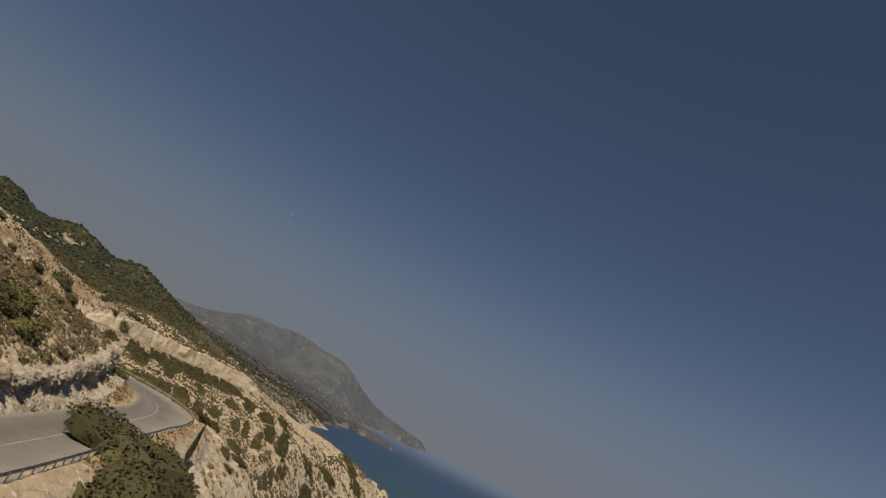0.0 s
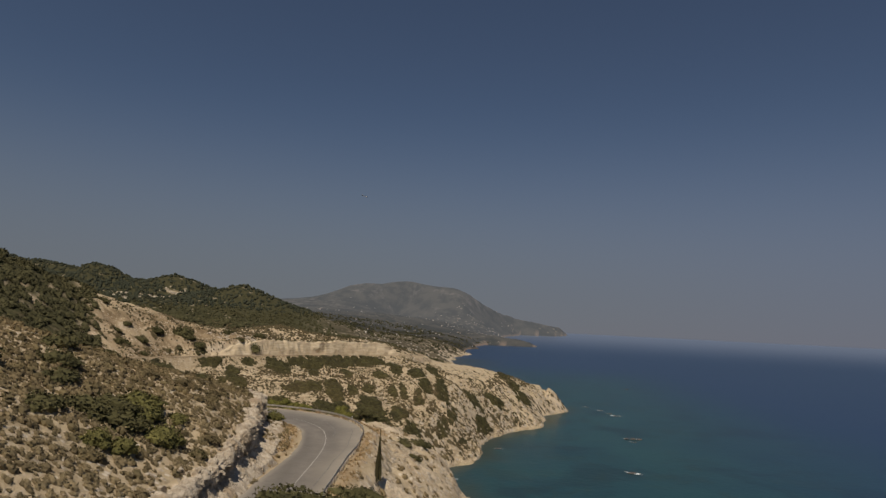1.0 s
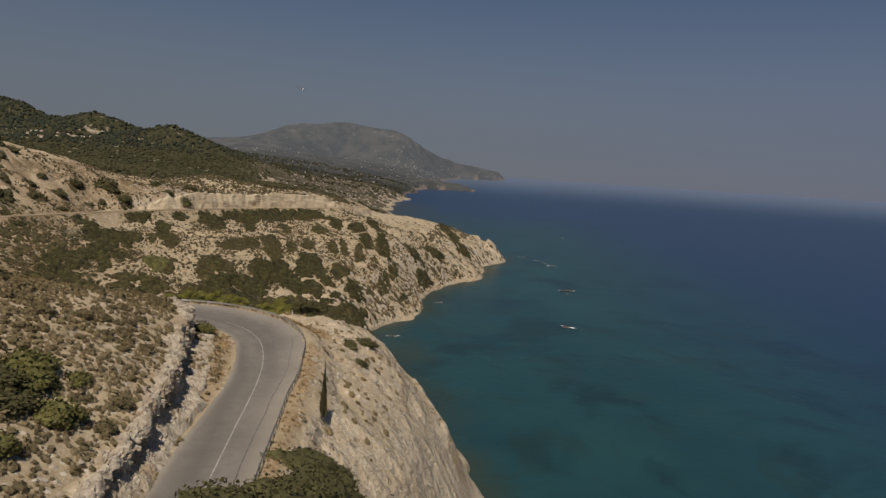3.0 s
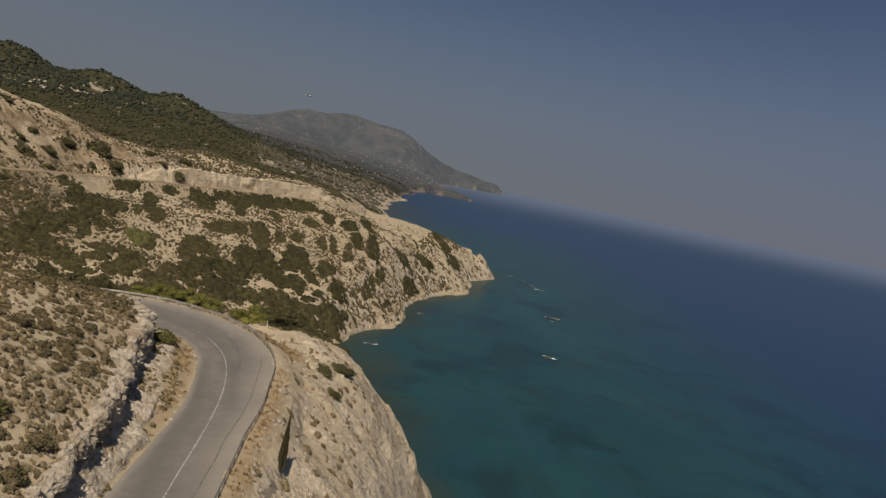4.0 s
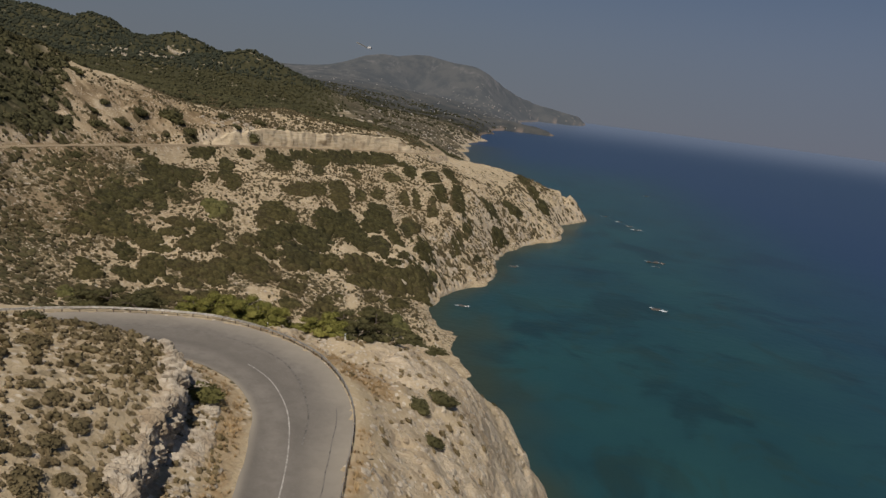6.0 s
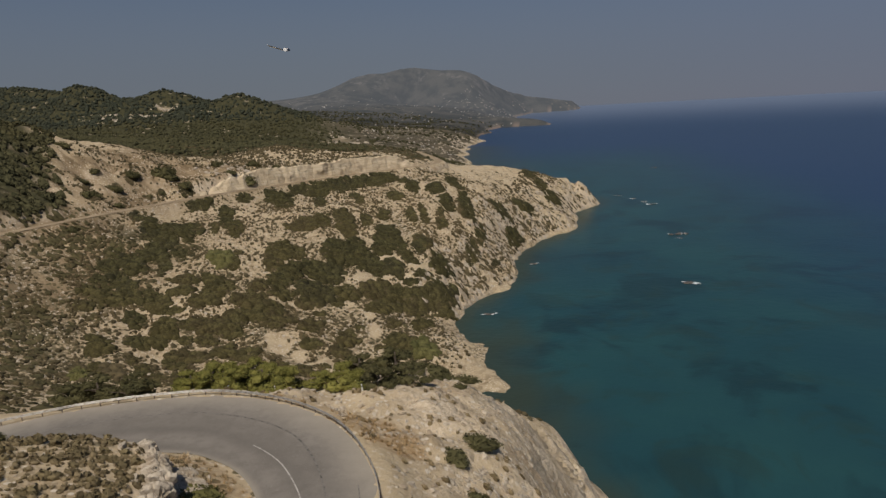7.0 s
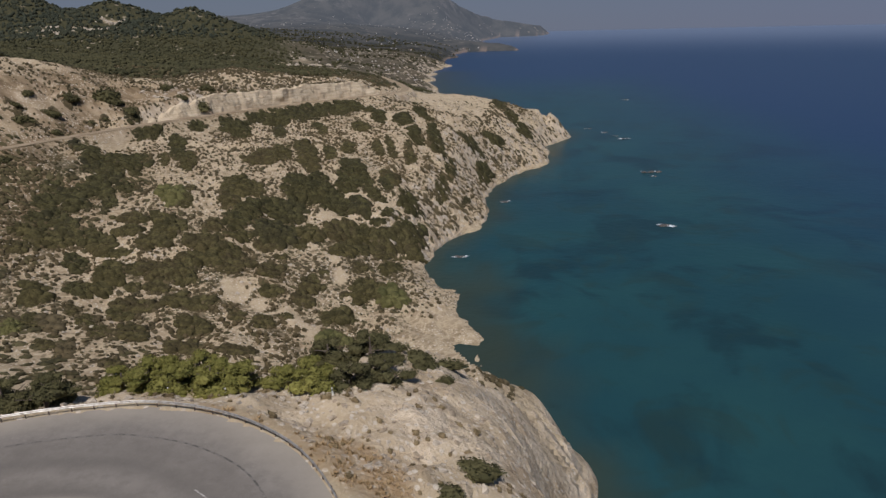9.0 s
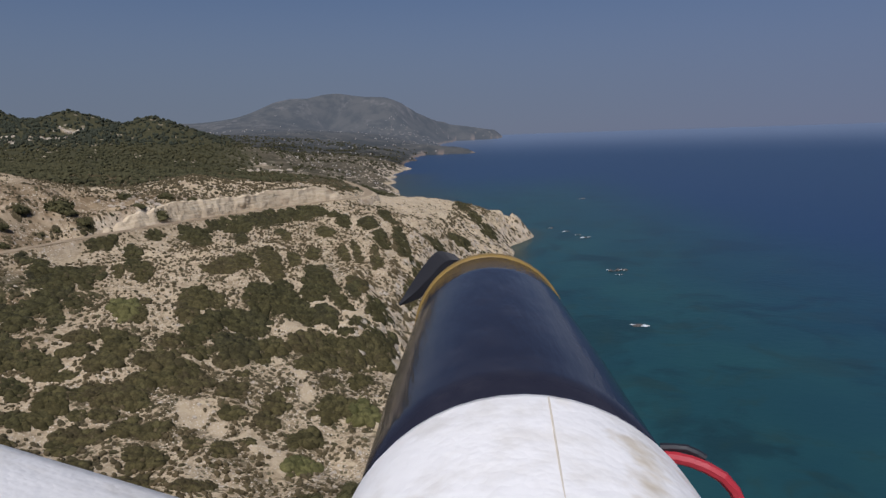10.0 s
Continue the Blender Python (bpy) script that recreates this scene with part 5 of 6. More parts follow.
ROCK.link(ROCK.co, swell.inputs["Vector"])
ROCK.link(swell.outputs["Color"], warp.inputs[0])
warp.inputs[1].default_value = (1.4, 1.4, 1.4)
ROCK.link(ROCK.scaled(1, 1, 0.42), warp.inputs[2])
cracks = ROCK.math("ADD", ROCK.ramp(ROCK.voronoi(1.3, "DISTANCE_TO_EDGE", warp.outputs[0]), 0.0, 0.06, 1.0, 0.0), ROCK.math("MULTIPLY", ROCK.ramp(ROCK.voronoi(3.6, "DISTANCE_TO_EDGE", warp.outputs[0]), 0.0, 0.08, 1.0, 0.0), 0.6))
cracks = ROCK.math("MULTIPLY", cracks, ROCK.ramp(ROCK.noise(0.9, 3, 0.6), 0.40, 0.56))
rc = ROCK.mix(ROCK.math("MULTIPLY", cracks, 0.6), rc, (0.21, 0.165, 0.12))
ROCK.color(rc).bump(ROCK.math("SUBTRACT", ROCK.noise(4, 6, 0.75), ROCK.math("MULTIPLY", cracks, 0.8)), 0.8, 0.07)
ROCK = ROCK.m


def rock_mesh(seed, points=15, flat=0.8):
    """An angular block of stone of about unit size, its edges broken."""
    r = random.Random(seed)
    bm = bmesh.new()
    for _ in range(points):
        v = Vector((r.gauss(0, 1), r.gauss(0, 1), r.gauss(0, 1))).normalized()
        v = Vector([max(-0.72, min(0.72, c)) for c in v]) * r.uniform(0.85, 1.15)
        bm.verts.new((v.x * r.uniform(0.8, 1.1), v.y, v.z * flat))
    bmesh.ops.convex_hull(bm, input=bm.verts[:])
    bmesh.ops.delete(bm, geom=[v for v in bm.verts if not v.link_faces], context="VERTS")
    me = bpy.data.meshes.new("rock")
    bm.to_mesh(me)
    bm.free()
    me.materials.append(ROCK)
    return me


ROCKS = [rock_mesh(i, 13 + i % 6, 0.7 + 0.05 * (i % 7)) for i in range(14)]


def triangles(me):
    me.calc_loop_triangles()
    return np.array([v.co[:] for v in me.vertices]), np.array([t.vertices[:] for t in me.loop_triangles])


STONES = [triangles(m) for m in ROCKS[:8]]
t_road = np.gradient(lane[:, :2], axis=0)
t_road /= np.linalg.norm(t_road, axis=1)[:, None]
left_road = np.stack([-t_road[:, 1], t_road[:, 0]], 1)
cliff = tagged(new("rock_cliff"), "pale broken limestone cliff above the road verge", "cliff")
first, last = int(np.argmin(np.abs(lane[:, 1] - 36))), int(np.argmin(np.abs(lane[:, 0] + 53) + np.abs(lane[:, 1] - 124.5)))
cliff.location = (*(lane[(first + last) // 2, :2] + 7 * left_road[(first + last) // 2]), ROAD_Z)
bpy.context.view_layer.update()
inverse = cliff.matrix_world.inverted()


def blocks(u, v, size, seed, tilt=1.5):
    """Cracked blocks: how far each stands out, with a leaning face of its own, and the nearness of a joint, from jittered cells."""
    u, v = u / size, v / size
    iu, iv = np.floor(u), np.floor(v)
    f1, f2, own = np.full(u.shape, 9.0), np.full(u.shape, 9.0), np.zeros(u.shape)
    for du in (-1, 0, 1):
        for dv in (-1, 0, 1):
            cu, cv = iu + du, iv + dv
            eu, ev = cu + 0.1 + 0.8 * lattice(cu, cv, seed) - u, cv + 0.1 + 0.8 * lattice(cu, cv, seed + 1) - v
            r = np.hypot(eu, ev)
            face = lattice(cu, cv, seed + 2) + tilt * ((lattice(cu, cv, seed + 3) - 0.5) * eu + (lattice(cu, cv, seed + 4) - 0.5) * ev)
            own = np.where(r < f1, face, own)
            f2 = np.where(r < f1, f1, np.minimum(f2, r))
            f1 = np.minimum(f1, r)
    return own, np.clip(1 - (f2 - f1) / 0.09, 0, 1)


run = np.arange(ls[first], ls[last], 0.19)
base_xy = np.stack([np.interp(run, ls, lane[:, 0]), np.interp(run, ls, lane[:, 1])], 1)
side_xy = np.stack([np.interp(run, ls, left_road[:, 0]), np.interp(run, ls, left_road[:, 1])], 1)
side_xy /= np.linalg.norm(side_xy, axis=1)[:, None]
C = cliff_line(base_xy[:, 1])
C = C + 0.5 * fbm(base_xy[:, 0] + side_xy[:, 0] * C, base_xy[:, 1] + side_xy[:, 1] * C, 7, 3, 31) + 0.45 * fbm(run, run * 0, 2.6, 3, 125)
T = C + np.interp(base_xy[:, 1], [60, 85, 100], [0.35, 0.6, 1.3]) + 0.5 * fbm(run, run * 0, 5, 3, 126)


def at_out(o):
    return ground(base_xy[:, 0] + side_xy[:, 0] * o, base_xy[:, 1] + side_xy[:, 1] * o)


crest, foot_z = at_out(C + 1.7), at_out(np.full(len(run), 5.0))
foot_out = C - np.interp(base_xy[:, 1], [60, 84, 98], [1.4, 1.7, 3.0])
waist = foot_z + (crest - foot_z) * (np.interp(base_xy[:, 1], [60, 84, 94], [0.38, 0.32, 0.27]) + 0.22 * fbm(run, run * 0, 6, 3, 127))
nodes = ((foot_out - 0.5, foot_z - 0.25), (foot_out + 0.1 + 0.3 * fbm(run, run * 0, 4, 2, 128), foot_z + 0.35), (C - 0.05, waist), (C - 0.15, waist + 0.62 * (crest - waist)), (C + 0.05, crest - 0.25), (C + 0.6, crest + 0.05), (T + 0.9, at_out(T + 0.9) - 0.35))
p_at = np.array([0, 0.08, 0.36, 0.56, 0.70, 0.78, 1.0])
p = np.linspace(0, 1, 64)
pick = np.clip(np.searchsorted(p_at, p, side="right") - 1, 0, 5)
u = (p - p_at[pick]) / (p_at[pick + 1] - p_at[pick])
O = np.stack([n[0] for n in nodes], 1)
Z = np.stack([n[1] for n in nodes], 1)
outs = O[:, pick] * (1 - u) + O[:, pick + 1] * u
level = Z[:, pick] * (1 - u) + Z[:, pick + 1] * u
grid = np.stack([base_xy[:, None, 0] + side_xy[:, None, 0] * outs, base_xy[:, None, 1] + side_xy[:, None, 1] * outs, level], 2)
nv = np.cross(np.gradient(grid, axis=0), np.gradient(grid, axis=1))
nv *= np.where(nv[:, :, 2:] < -1e-6, -1, 1)
nv /= np.linalg.norm(nv, axis=2)[:, :, None] + 1e-9
U, V = np.broadcast_to(run[:, None], outs.shape).ravel(), (level + 0.8 * outs).ravel()
own0, joint0 = blocks(U + 0.9 * fbm(U, V, 4, 3, 120), V * 0.30, 2.3, 151)
own1, joint1 = blocks(U + 0.5 * fbm(U, V, 2, 3, 121), V * 0.42, 0.75, 131)
own2, joint2 = blocks(U + 0.3 * fbm(U, V, 1.2, 2, 122), V * 0.6, 0.34, 141)
margin = np.broadcast_to(step(p, 0.02, 0.10) * (1 - step(p, 0.88, 1.0)) * (0.5 + 0.5 * step(p, 0.28, 0.40)), outs.shape).ravel() * np.broadcast_to((step(run, run[0], run[0] + 5) * (1 - step(run, run[-1] - 5, run[-1])))[:, None], outs.shape).ravel()
push = (0.60 * own0 - 0.30 * joint0 + 0.42 * own1 - 0.22 * joint1 + 0.12 * own2 - 0.07 * joint2 - 0.42 + 0.30 * fbm(U, V, 5, 3, 123)) * margin
verts = grid.reshape(-1, 3) + nv.reshape(-1, 3) * push[:, None]
outs = p
ob = new("rock_face", array_mesh("rock_face", verts, quads(len(outs), len(run)), ROCK, False))
ob.parent, ob.matrix_parent_inverse = cliff, inverse
tagged(ob, "cracked pale limestone face with deep joints")
for i in range(260):
    k = random.randint(first, last)
    c_at = float(cliff_line(lane[k, 1]))
    out = random.choice((random.uniform(4.6, c_at - 0.2), random.uniform(5.2, c_at - 0.2), random.uniform(c_at + 0.9, c_at + 2.6)))
    x, y = lane[k, :2] + out * left_road[k] + np.array([random.uniform(-0.5, 0.5), random.uniform(-0.5, 0.5)])
    size = random.uniform(0.12, 0.34) * random.choice((1, 1, 1.6))
    ob = new("rock", random.choice(ROCKS))
    ob.parent = cliff
    ob.matrix_parent_inverse = inverse
    ob.matrix_basis = pose(x, y, float(ground(x, y)[0]) + size * 0.15, random.uniform(-20, 20), random.uniform(-20, 20), random.uniform(0, 360)) @ Matrix.Diagonal((size * random.uniform(0.7, 1.2), size, size * random.uniform(0.8, 1.5), 1))


def stones(name, x, y, size, label):
    scatter(name, STONES, x, y, size, ROCK, label, "stones", 0.8, 0.1)


x, y = sample(2600, -80, -36, 30, 122)
a = along(road_line, x, y, 60)[0]
keep = (a > 5.0) & (a < 30) & (RNG.uniform(size=len(x)) < np.where(a < 11, 0.55, 0.22))
stones("loose_stones", x[keep], y[keep], RNG.uniform(0.10, 0.42, keep.sum()), "pale loose stones on the spur")
x, y = sample(8500, -80, -12, 40, 190)
a, _, s = along(road_line, x, y, 60)
keep = (-a > outer_width(s) + 2.0) & (ground(x, y) > 40)
stones("verge_stones", x[keep], y[keep], RNG.uniform(0.12, 0.6, keep.sum()), "pale stones on the slope below the guardrail")
x, y = sample(12000, -330, -30, 220, 620)
keep = (ground(x, y) > 1) & clear_of_roads(x, y) & (attr_at(sand, x, y) < 0.3) & (attr_at(dark_hill, x, y) < 0.3) & (fbm(x, y, 26, 3, 91) + RNG.uniform(-0.4, 0.4, len(x)) > 0.0)
a, b = sample(1300, -270, -140, 395, 580)
w = along(upper_line, a, b, 60)[0]
m = (w > 4.5) & (w < 34) & (RNG.uniform(size=len(a)) < np.where(b < 470, 0.8, 0.35)) & (b > 428) & ((b < 450) | (w > 10))
stones("outcrop_rocks", a[m], b[m], RNG.uniform(0.6, 2.3, m.sum()), "pale broken rocks round the road cutting")
stones("slope_stones", x[keep], y[keep], RNG.uniform(0.25, 1.0, keep.sum()), "pale stones scattered over the far slope")
qx, qy = [np.concatenate(v) for v in zip(*[(RNG.normal(cx, 13, n), RNG.normal(cy, 9, n)) for cx, cy, n in ((-815, 1153, 26), (-845, 1165, 16), (-770, 1180, 14), (-761, 1192, 12), (-768, 1232, 14), (-416, 1215, 10), (-393, 1108, 14), (-371, 1150, 12))])]
stones("quarry_rocks", qx, qy, RNG.uniform(2.0, 6.5, len(qx)), "pale rock scars of quarries in the wooded hills")
x, y = sample(5200, -112, 15, 335, 700)
keep = (ground(x, y) > 2.5) & (grid_value(STEEP, x, y) > 0.45) & (grid_value(STEEP, x, y) < 2.6) & (fbm(x, y, 14, 3, 93) + RNG.uniform(-0.3, 0.3, len(x)) > 0.02)
scatter("cliff_scrub", TUFT, x[keep], y[keep], RNG.uniform(0.5, 1.5, keep.sum()), OLIVE, "brown tufts of scrub on the headland cliffs", "scrub", 0.9, 0.2, 1.5)
x, y = sample(3800, -90, 15, 335, 700)
keep = (ground(x, y) > 0.3) & (grid_value(STEEP, x, y) > 0.7)
stones("cliff_rocks", x[keep], y[keep], RNG.uniform(0.5, 2.2, keep.sum()), "broken pale rocks on the headland cliffs")

y = RNG.uniform(760, 1950, 1500)
x = np.interp(y, [b for a, b in FAR_COAST[1:15]], [a for a, b in FAR_COAST[1:15]]) - RNG.exponential(22, len(y)) + 3
keep = (ground(x, y) - dish(x, y) > 0.4) & (fbm(x, y, 40, 3, 363) + RNG.uniform(-0.3, 0.3, len(x)) > -0.05)
stones("shore_rocks", x[keep], y[keep], RNG.uniform(1.2, 4.2, keep.sum()) * np.interp(y[keep], [760, 1950], [0.7, 1.3]), "low ochre rocks along the far shore")

# ---- sea rocks with surf ----
FOAM = Mat("surf_foam", 0.7)
FOAM.color(FOAM.mix(FOAM.noise(2, 3), (0.75, 0.78, 0.78), (0.55, 0.62, 0.64)))
FOAM = FOAM.m
WET = Mat("wet_rock", 0.35, spec=0.5)
WET.color(WET.mix(WET.noise(0.8, 4), (0.05, 0.045, 0.04), (0.16, 0.14, 0.115)))
WET = WET.m


def sea_rock(x, y, size, long, turn, pale=0.5):
    top = tagged(new("sea_rock"), "dark wet rock awash with white surf", "rock", "rocks awash off the headland")
    top.matrix_world = pose(x, y, dish(np.array([x]), np.array([y]))[0], 0, 0, turn)
    r = random.Random(int(x * 7 + y))
    for k in range(5):
        bm = bmesh.new()
        m = Matrix.Translation((r.uniform(-1, 1) * size * long, r.uniform(-0.5, 0.5) * size, 0.05 * size)) @ Matrix.Diagonal((size * r.uniform(0.4, 0.8), size * r.uniform(0.3, 0.6), size * 0.22, 1))
        for v in bmesh.ops.create_icosphere(bm, subdivisions=2, radius=1.0, matrix=m)["verts"]:
            v.co += 0.16 * size * noise.noise_vector(v.co * 0.9)
        part("rock", bm, WET, top)
    bm = bmesh.new()
    for k in range(9):
        cx, cy, w = r.uniform(-1.3, 1.3) * size * long, r.uniform(-0.8, 0.8) * size, size * r.uniform(0.2, 0.55) * pale * 1.6
        ring = [bm.verts.new((cx + w * 1.6 * r.uniform(0.5, 1.1) * math.cos(a * 0.628), cy + w * 0.7 * r.uniform(0.5, 1.1) * math.sin(a * 0.628), 0.10 + 0.012 * k)) for a in range(10)]
        bm.faces.new(ring)
    part("foam", bm, FOAM, top, "white surf foam")


for row in ((50, 541, 3.2, 1.6, 10, 0.5), (37, 411, 2.2, 1.3, -10, 0.9), (50, 684, 2.4, 1.3, 20, 1.2), (36, 722, 1.8, 1.5, 30, 0.7), (23, 745, 1.8, 1.6, 5, 0.7), (44, 700, 1.5, 1.4, 0, 0.8), (89, 1020, 2.5, 1.5, 0, 1.0), (-43, 455, 2.0, 1.2, 40, 0.3), (-58, 357, 1.8, 1.2, 0, 0.6), (49, 527, 1.2, 1.3, 0, 0.8)):
    sea_rock(*row)

# ---- guardrail ----
rail_line = lane[int(np.argmin(np.abs(lane[:, 1] - 22))):int(np.argmin(np.abs(lane[:, 0] + 100)))]
rail_s = ls[int(np.argmin(np.abs(lane[:, 1] - 22))):][:len(rail_line)]
tr = np.gradient(rail_line[:, :2], axis=0)
tr /= np.linalg.norm(tr, axis=1)[:, None]
rail_xy = rail_line[:, :2] + np.stack([tr[:, 1], -tr[:, 0]], 1) * (outer_width(rail_s) + 0.35)[:, None]
guardrail = tagged(new("guardrail"), "long galvanised steel guardrail with weathered posts along the bend", "guardrail")
guardrail.location = (*rail_xy[len(rail_xy) // 2], ROAD_Z)
bpy.context.view_layer.update()
inverse = guardrail.matrix_world.inverted()
profile = [(0.0, 0.44), (0.05, 0.48), (0.05, 0.54), (0.0, 0.585), (0.0, 0.605), (0.05, 0.65), (0.05, 0.71), (0.0, 0.75), (-0.012, 0.75), (0.036, 0.71), (0.036, 0.65), (-0.014, 0.595), (0.036, 0.54), (0.036, 0.48), (-0.012, 0.44)]
inward = np.stack([-tr[:, 1], tr[:, 0]], 1)
bm = bmesh.new()
loops = [[bm.verts.new((*(rail_xy[i] + inward[i] * o), ROAD_Z + h)) for o, h in profile] for i in range(len(rail_xy))]
for a, b in zip(loops, loops[1:]):
    for i in range(len(profile)):
        j = (i + 1) % len(profile)
        bm.faces.new((a[i], a[j], b[j], b[i]))
bmesh.ops.recalc_face_normals(bm, faces=bm.faces[:])
beam = part("beam", bm, STEEL, guardrail, "pale corrugated steel beam")
beam.matrix_parent_inverse = inverse
bm = bmesh.new()
for dx, dy, w, d in ((0, 0, 0.012, 0.10), (0.03, 0.05, 0.06, 0.012), (0.03, -0.05, 0.06, 0.012)):
    bmesh.ops.create_cube(bm, size=1.0, matrix=Matrix.Translation((dx, dy, 0.15)) @ Matrix.Diagonal((w, d, 1.1, 1)))
post_mesh = bpy.data.meshes.new("post")
bm.to_mesh(post_mesh)
bm.free()
RUST = Mat("weathered_post", 0.8, 0.2)
RUST.color(RUST.mix(RUST.noise(6, 4), (0.16, 0.10, 0.06), (0.28, 0.24, 0.20)))
post_mesh.materials.append(RUST.m)
gone = np.concatenate([[0], np.cumsum(np.linalg.norm(np.diff(rail_xy, axis=0), axis=1))])
for d in np.arange(0.5, gone[-1], 2.0):
    x, y = np.interp(d, gone, rail_xy[:, 0]), np.interp(d, gone, rail_xy[:, 1])
    i = min(int(np.searchsorted(gone, d)), len(tr) - 1)
    ob = new("post", post_mesh)
    ob.parent, ob.matrix_parent_inverse = guardrail, inverse
    ob.matrix_basis = pose(x - inward[i, 0] * 0.10, y - inward[i, 1] * 0.10, ROAD_Z, 0, 0, math.degrees(math.atan2(inward[i, 1], inward[i, 0])))

# ---- trees and shrubs beyond the bend ----
BARK = Mat("grey_bark", 0.95)
BARK.color(BARK.mix(BARK.noise(4, 4), (0.10, 0.075, 0.055), (0.20, 0.165, 0.13)))
BARK = BARK.m


def crown_mesh(rng, name, material, tiers, leaves, leaf, spread):
    """A tree's crown: clumps of sprays round its limbs, with gaps between them."""
    vs, fs, n = [], [], 0
    for i in range(tiers):
        v, f = lumps_mesh(rng, 3, leaves, leaf, 0.75, core_size=0.80)
        a, u = rng.uniform(0, 6.28), i / max(1, tiers - 1)
        r = spread * (1 - 0.6 * u) * rng.uniform(0.5, 1.0)
        v = v * rng.uniform(0.36, 0.58) * (1.1 - 0.35 * u) + np.array([r * np.cos(a), r * np.sin(a), -0.12 + 0.95 * u])
        vs.append(v)
        fs.append(f + n)
        n += len(v)
    return array_mesh(name, np.vstack(vs), np.vstack(fs), material)


def tree(name, x, y, r, h, crown, label, group):
    """A tapered trunk with limbs under a crown; r and h in metres."""
    top = tagged(new(name), label, "tree", group)
    z0 = float(ground(x, y)[0])
    top.matrix_world = pose(x, y, z0 - 0.1, 0, 0, random.uniform(0, 360))
    bm = bmesh.new()
    bmesh.ops.create_cone(bm, cap_ends=True, segments=8, radius1=0.055 * h, radius2=0.016 * h, depth=h * 0.56, matrix=Matrix.Translation((0, 0, h * 0.28)))
    for i in range(6):
        a = i * 1.05 + random.uniform(-0.3, 0.3)
        z1, reach = h * (0.14 + 0.06 * i), r * 0.7 * (1 - 0.1 * i)
        way = Vector((math.cos(a) * reach, math.sin(a) * reach, 0.35 * reach))
        m = Matrix.Translation(Vector((0, 0, z1)) + way / 2) @ way.to_track_quat("Z", "Y").to_matrix().to_4x4()
        bmesh.ops.create_cone(bm, cap_ends=True, segments=5, radius1=0.018 * h, radius2=0.006 * h, depth=way.length, matrix=m)
    part("trunk", bm, BARK, top, "grey tapered trunk with limbs")
    ob = new("crown", crown)
    ob.parent = top
    ob.matrix_basis = Matrix.Diagonal((r, r, h * 0.62, 1))
    return tagged(ob, "")


pine_crowns = [crown_mesh(RNG, "crown", PINE, 13, 320, 0.086, 0.85) for _ in range(3)]
dark_crowns = [crown_mesh(RNG, "crown", LENTISK, 12, 320, 0.086, 0.8) for _ in range(2)]
for i, (x, y, r, h) in enumerate([(-71.0, 145.4, 3.2, 4.6), (-68.0, 145.8, 3.6, 5.2), (-65.0, 146.2, 3.5, 5.0), (-61.5, 147.0, 3.5, 5.2), (-58.5, 148.0, 3.2, 4.4), (-51.0, 149.5, 3.2, 4.8), (-54.5, 150.0, 2.6, 3.6), (-63.2, 147.6, 3.4, 5.4), (-66.4, 146.8, 3.2, 5.2), (-60.0, 147.2, 3.2, 5.0)]):
    tree("pine_tree", x, y, r, h, pine_crowns[i % 3], "bright yellow-green young pine below the road bend", "pines below the bend")
for i, (x, y, r, h) in enumerate([(-75.6, 139.6, 4.0, 5.2), (-79.5, 138.6, 4.2, 5.4), (-83.0, 138.5, 3.4, 4.6), (-47.0, 150.5, 3.6, 5.0), (-43.8, 154.5, 3.8, 5.0), (-52.5, 160.0, 4.2, 5.6), (-47.5, 162.0, 4.0, 5.4)]):
    tree("carob_tree", x, y, r, h, dark_crowns[i % 2], "dense dark green tree below the road bend", "dark trees below the bend")
for x, y, r in [(-41.5, 163, 2.6), (-44, 160, 2.0), (-37, 158, 1.6), (-50, 172, 2.6), (-46, 168, 2.2), (-33.5, 133, 1.7), (-31.5, 138, 2.2), (-30.5, 128, 1.5), (-38, 168, 2.2), (-56, 156, 1.8)]:
    shrub("dark_shrub", x, y, r, random.choice(dark_full), "dark green shrub on the pale shelf below the road", "shrub", "shrubs below the guardrail", 0.95)
thick = [array_mesh("lentisk_bush", *lumps_mesh(RNG, 13, 5200, 0.036, 0.8, core=2, core_size=0.93), LENTISK) for _ in range(2)]
for x, y, r in [(-24.6, 74.5, 3.5), (-23.4, 68.0, 5.0), (-21.8, 61.5, 5.2), (-20.0, 55.5, 5.0), (-25.9, 80.0, 2.4)]:
    shrub("lentisk_bush", x, y, r, random.choice(thick), "large dense dark green bush beside the guardrail", "bush", "bushes beside the guardrail", 1.45)
bm = bmesh.new()
bmesh.ops.create_cone(bm, cap_ends=True, segments=6, radius1=0.05, radius2=0.02, depth=1.2, matrix=Matrix.Translation((0, 0, 0.4)))
cypress = tagged(new("cypress_tree"), "slender dark cypress on the stony slope below the guardrail", "tree")
cypress.location = (-28.2, 95.5, float(ground(-28.2, 95.5)[0]) - 0.1)
part("trunk", bm, BARK, cypress, "thin grey trunk")
cv, cf = lumps_mesh(RNG, 9, 700, 0.11, 1.0)
cv = cv * np.array([0.5, 0.5, 1.0])
cv[:, 2] *= 6.6
cv[:, :2] *= np.clip(1.15 - cv[:, 2:] / 7.2, 0.1, 1) * 1.15
part_ob = new("crown", array_mesh("crown", cv, cf, MAQUIS))
part_ob.parent = cypress
part_ob.location = (0, 0, 0.2)

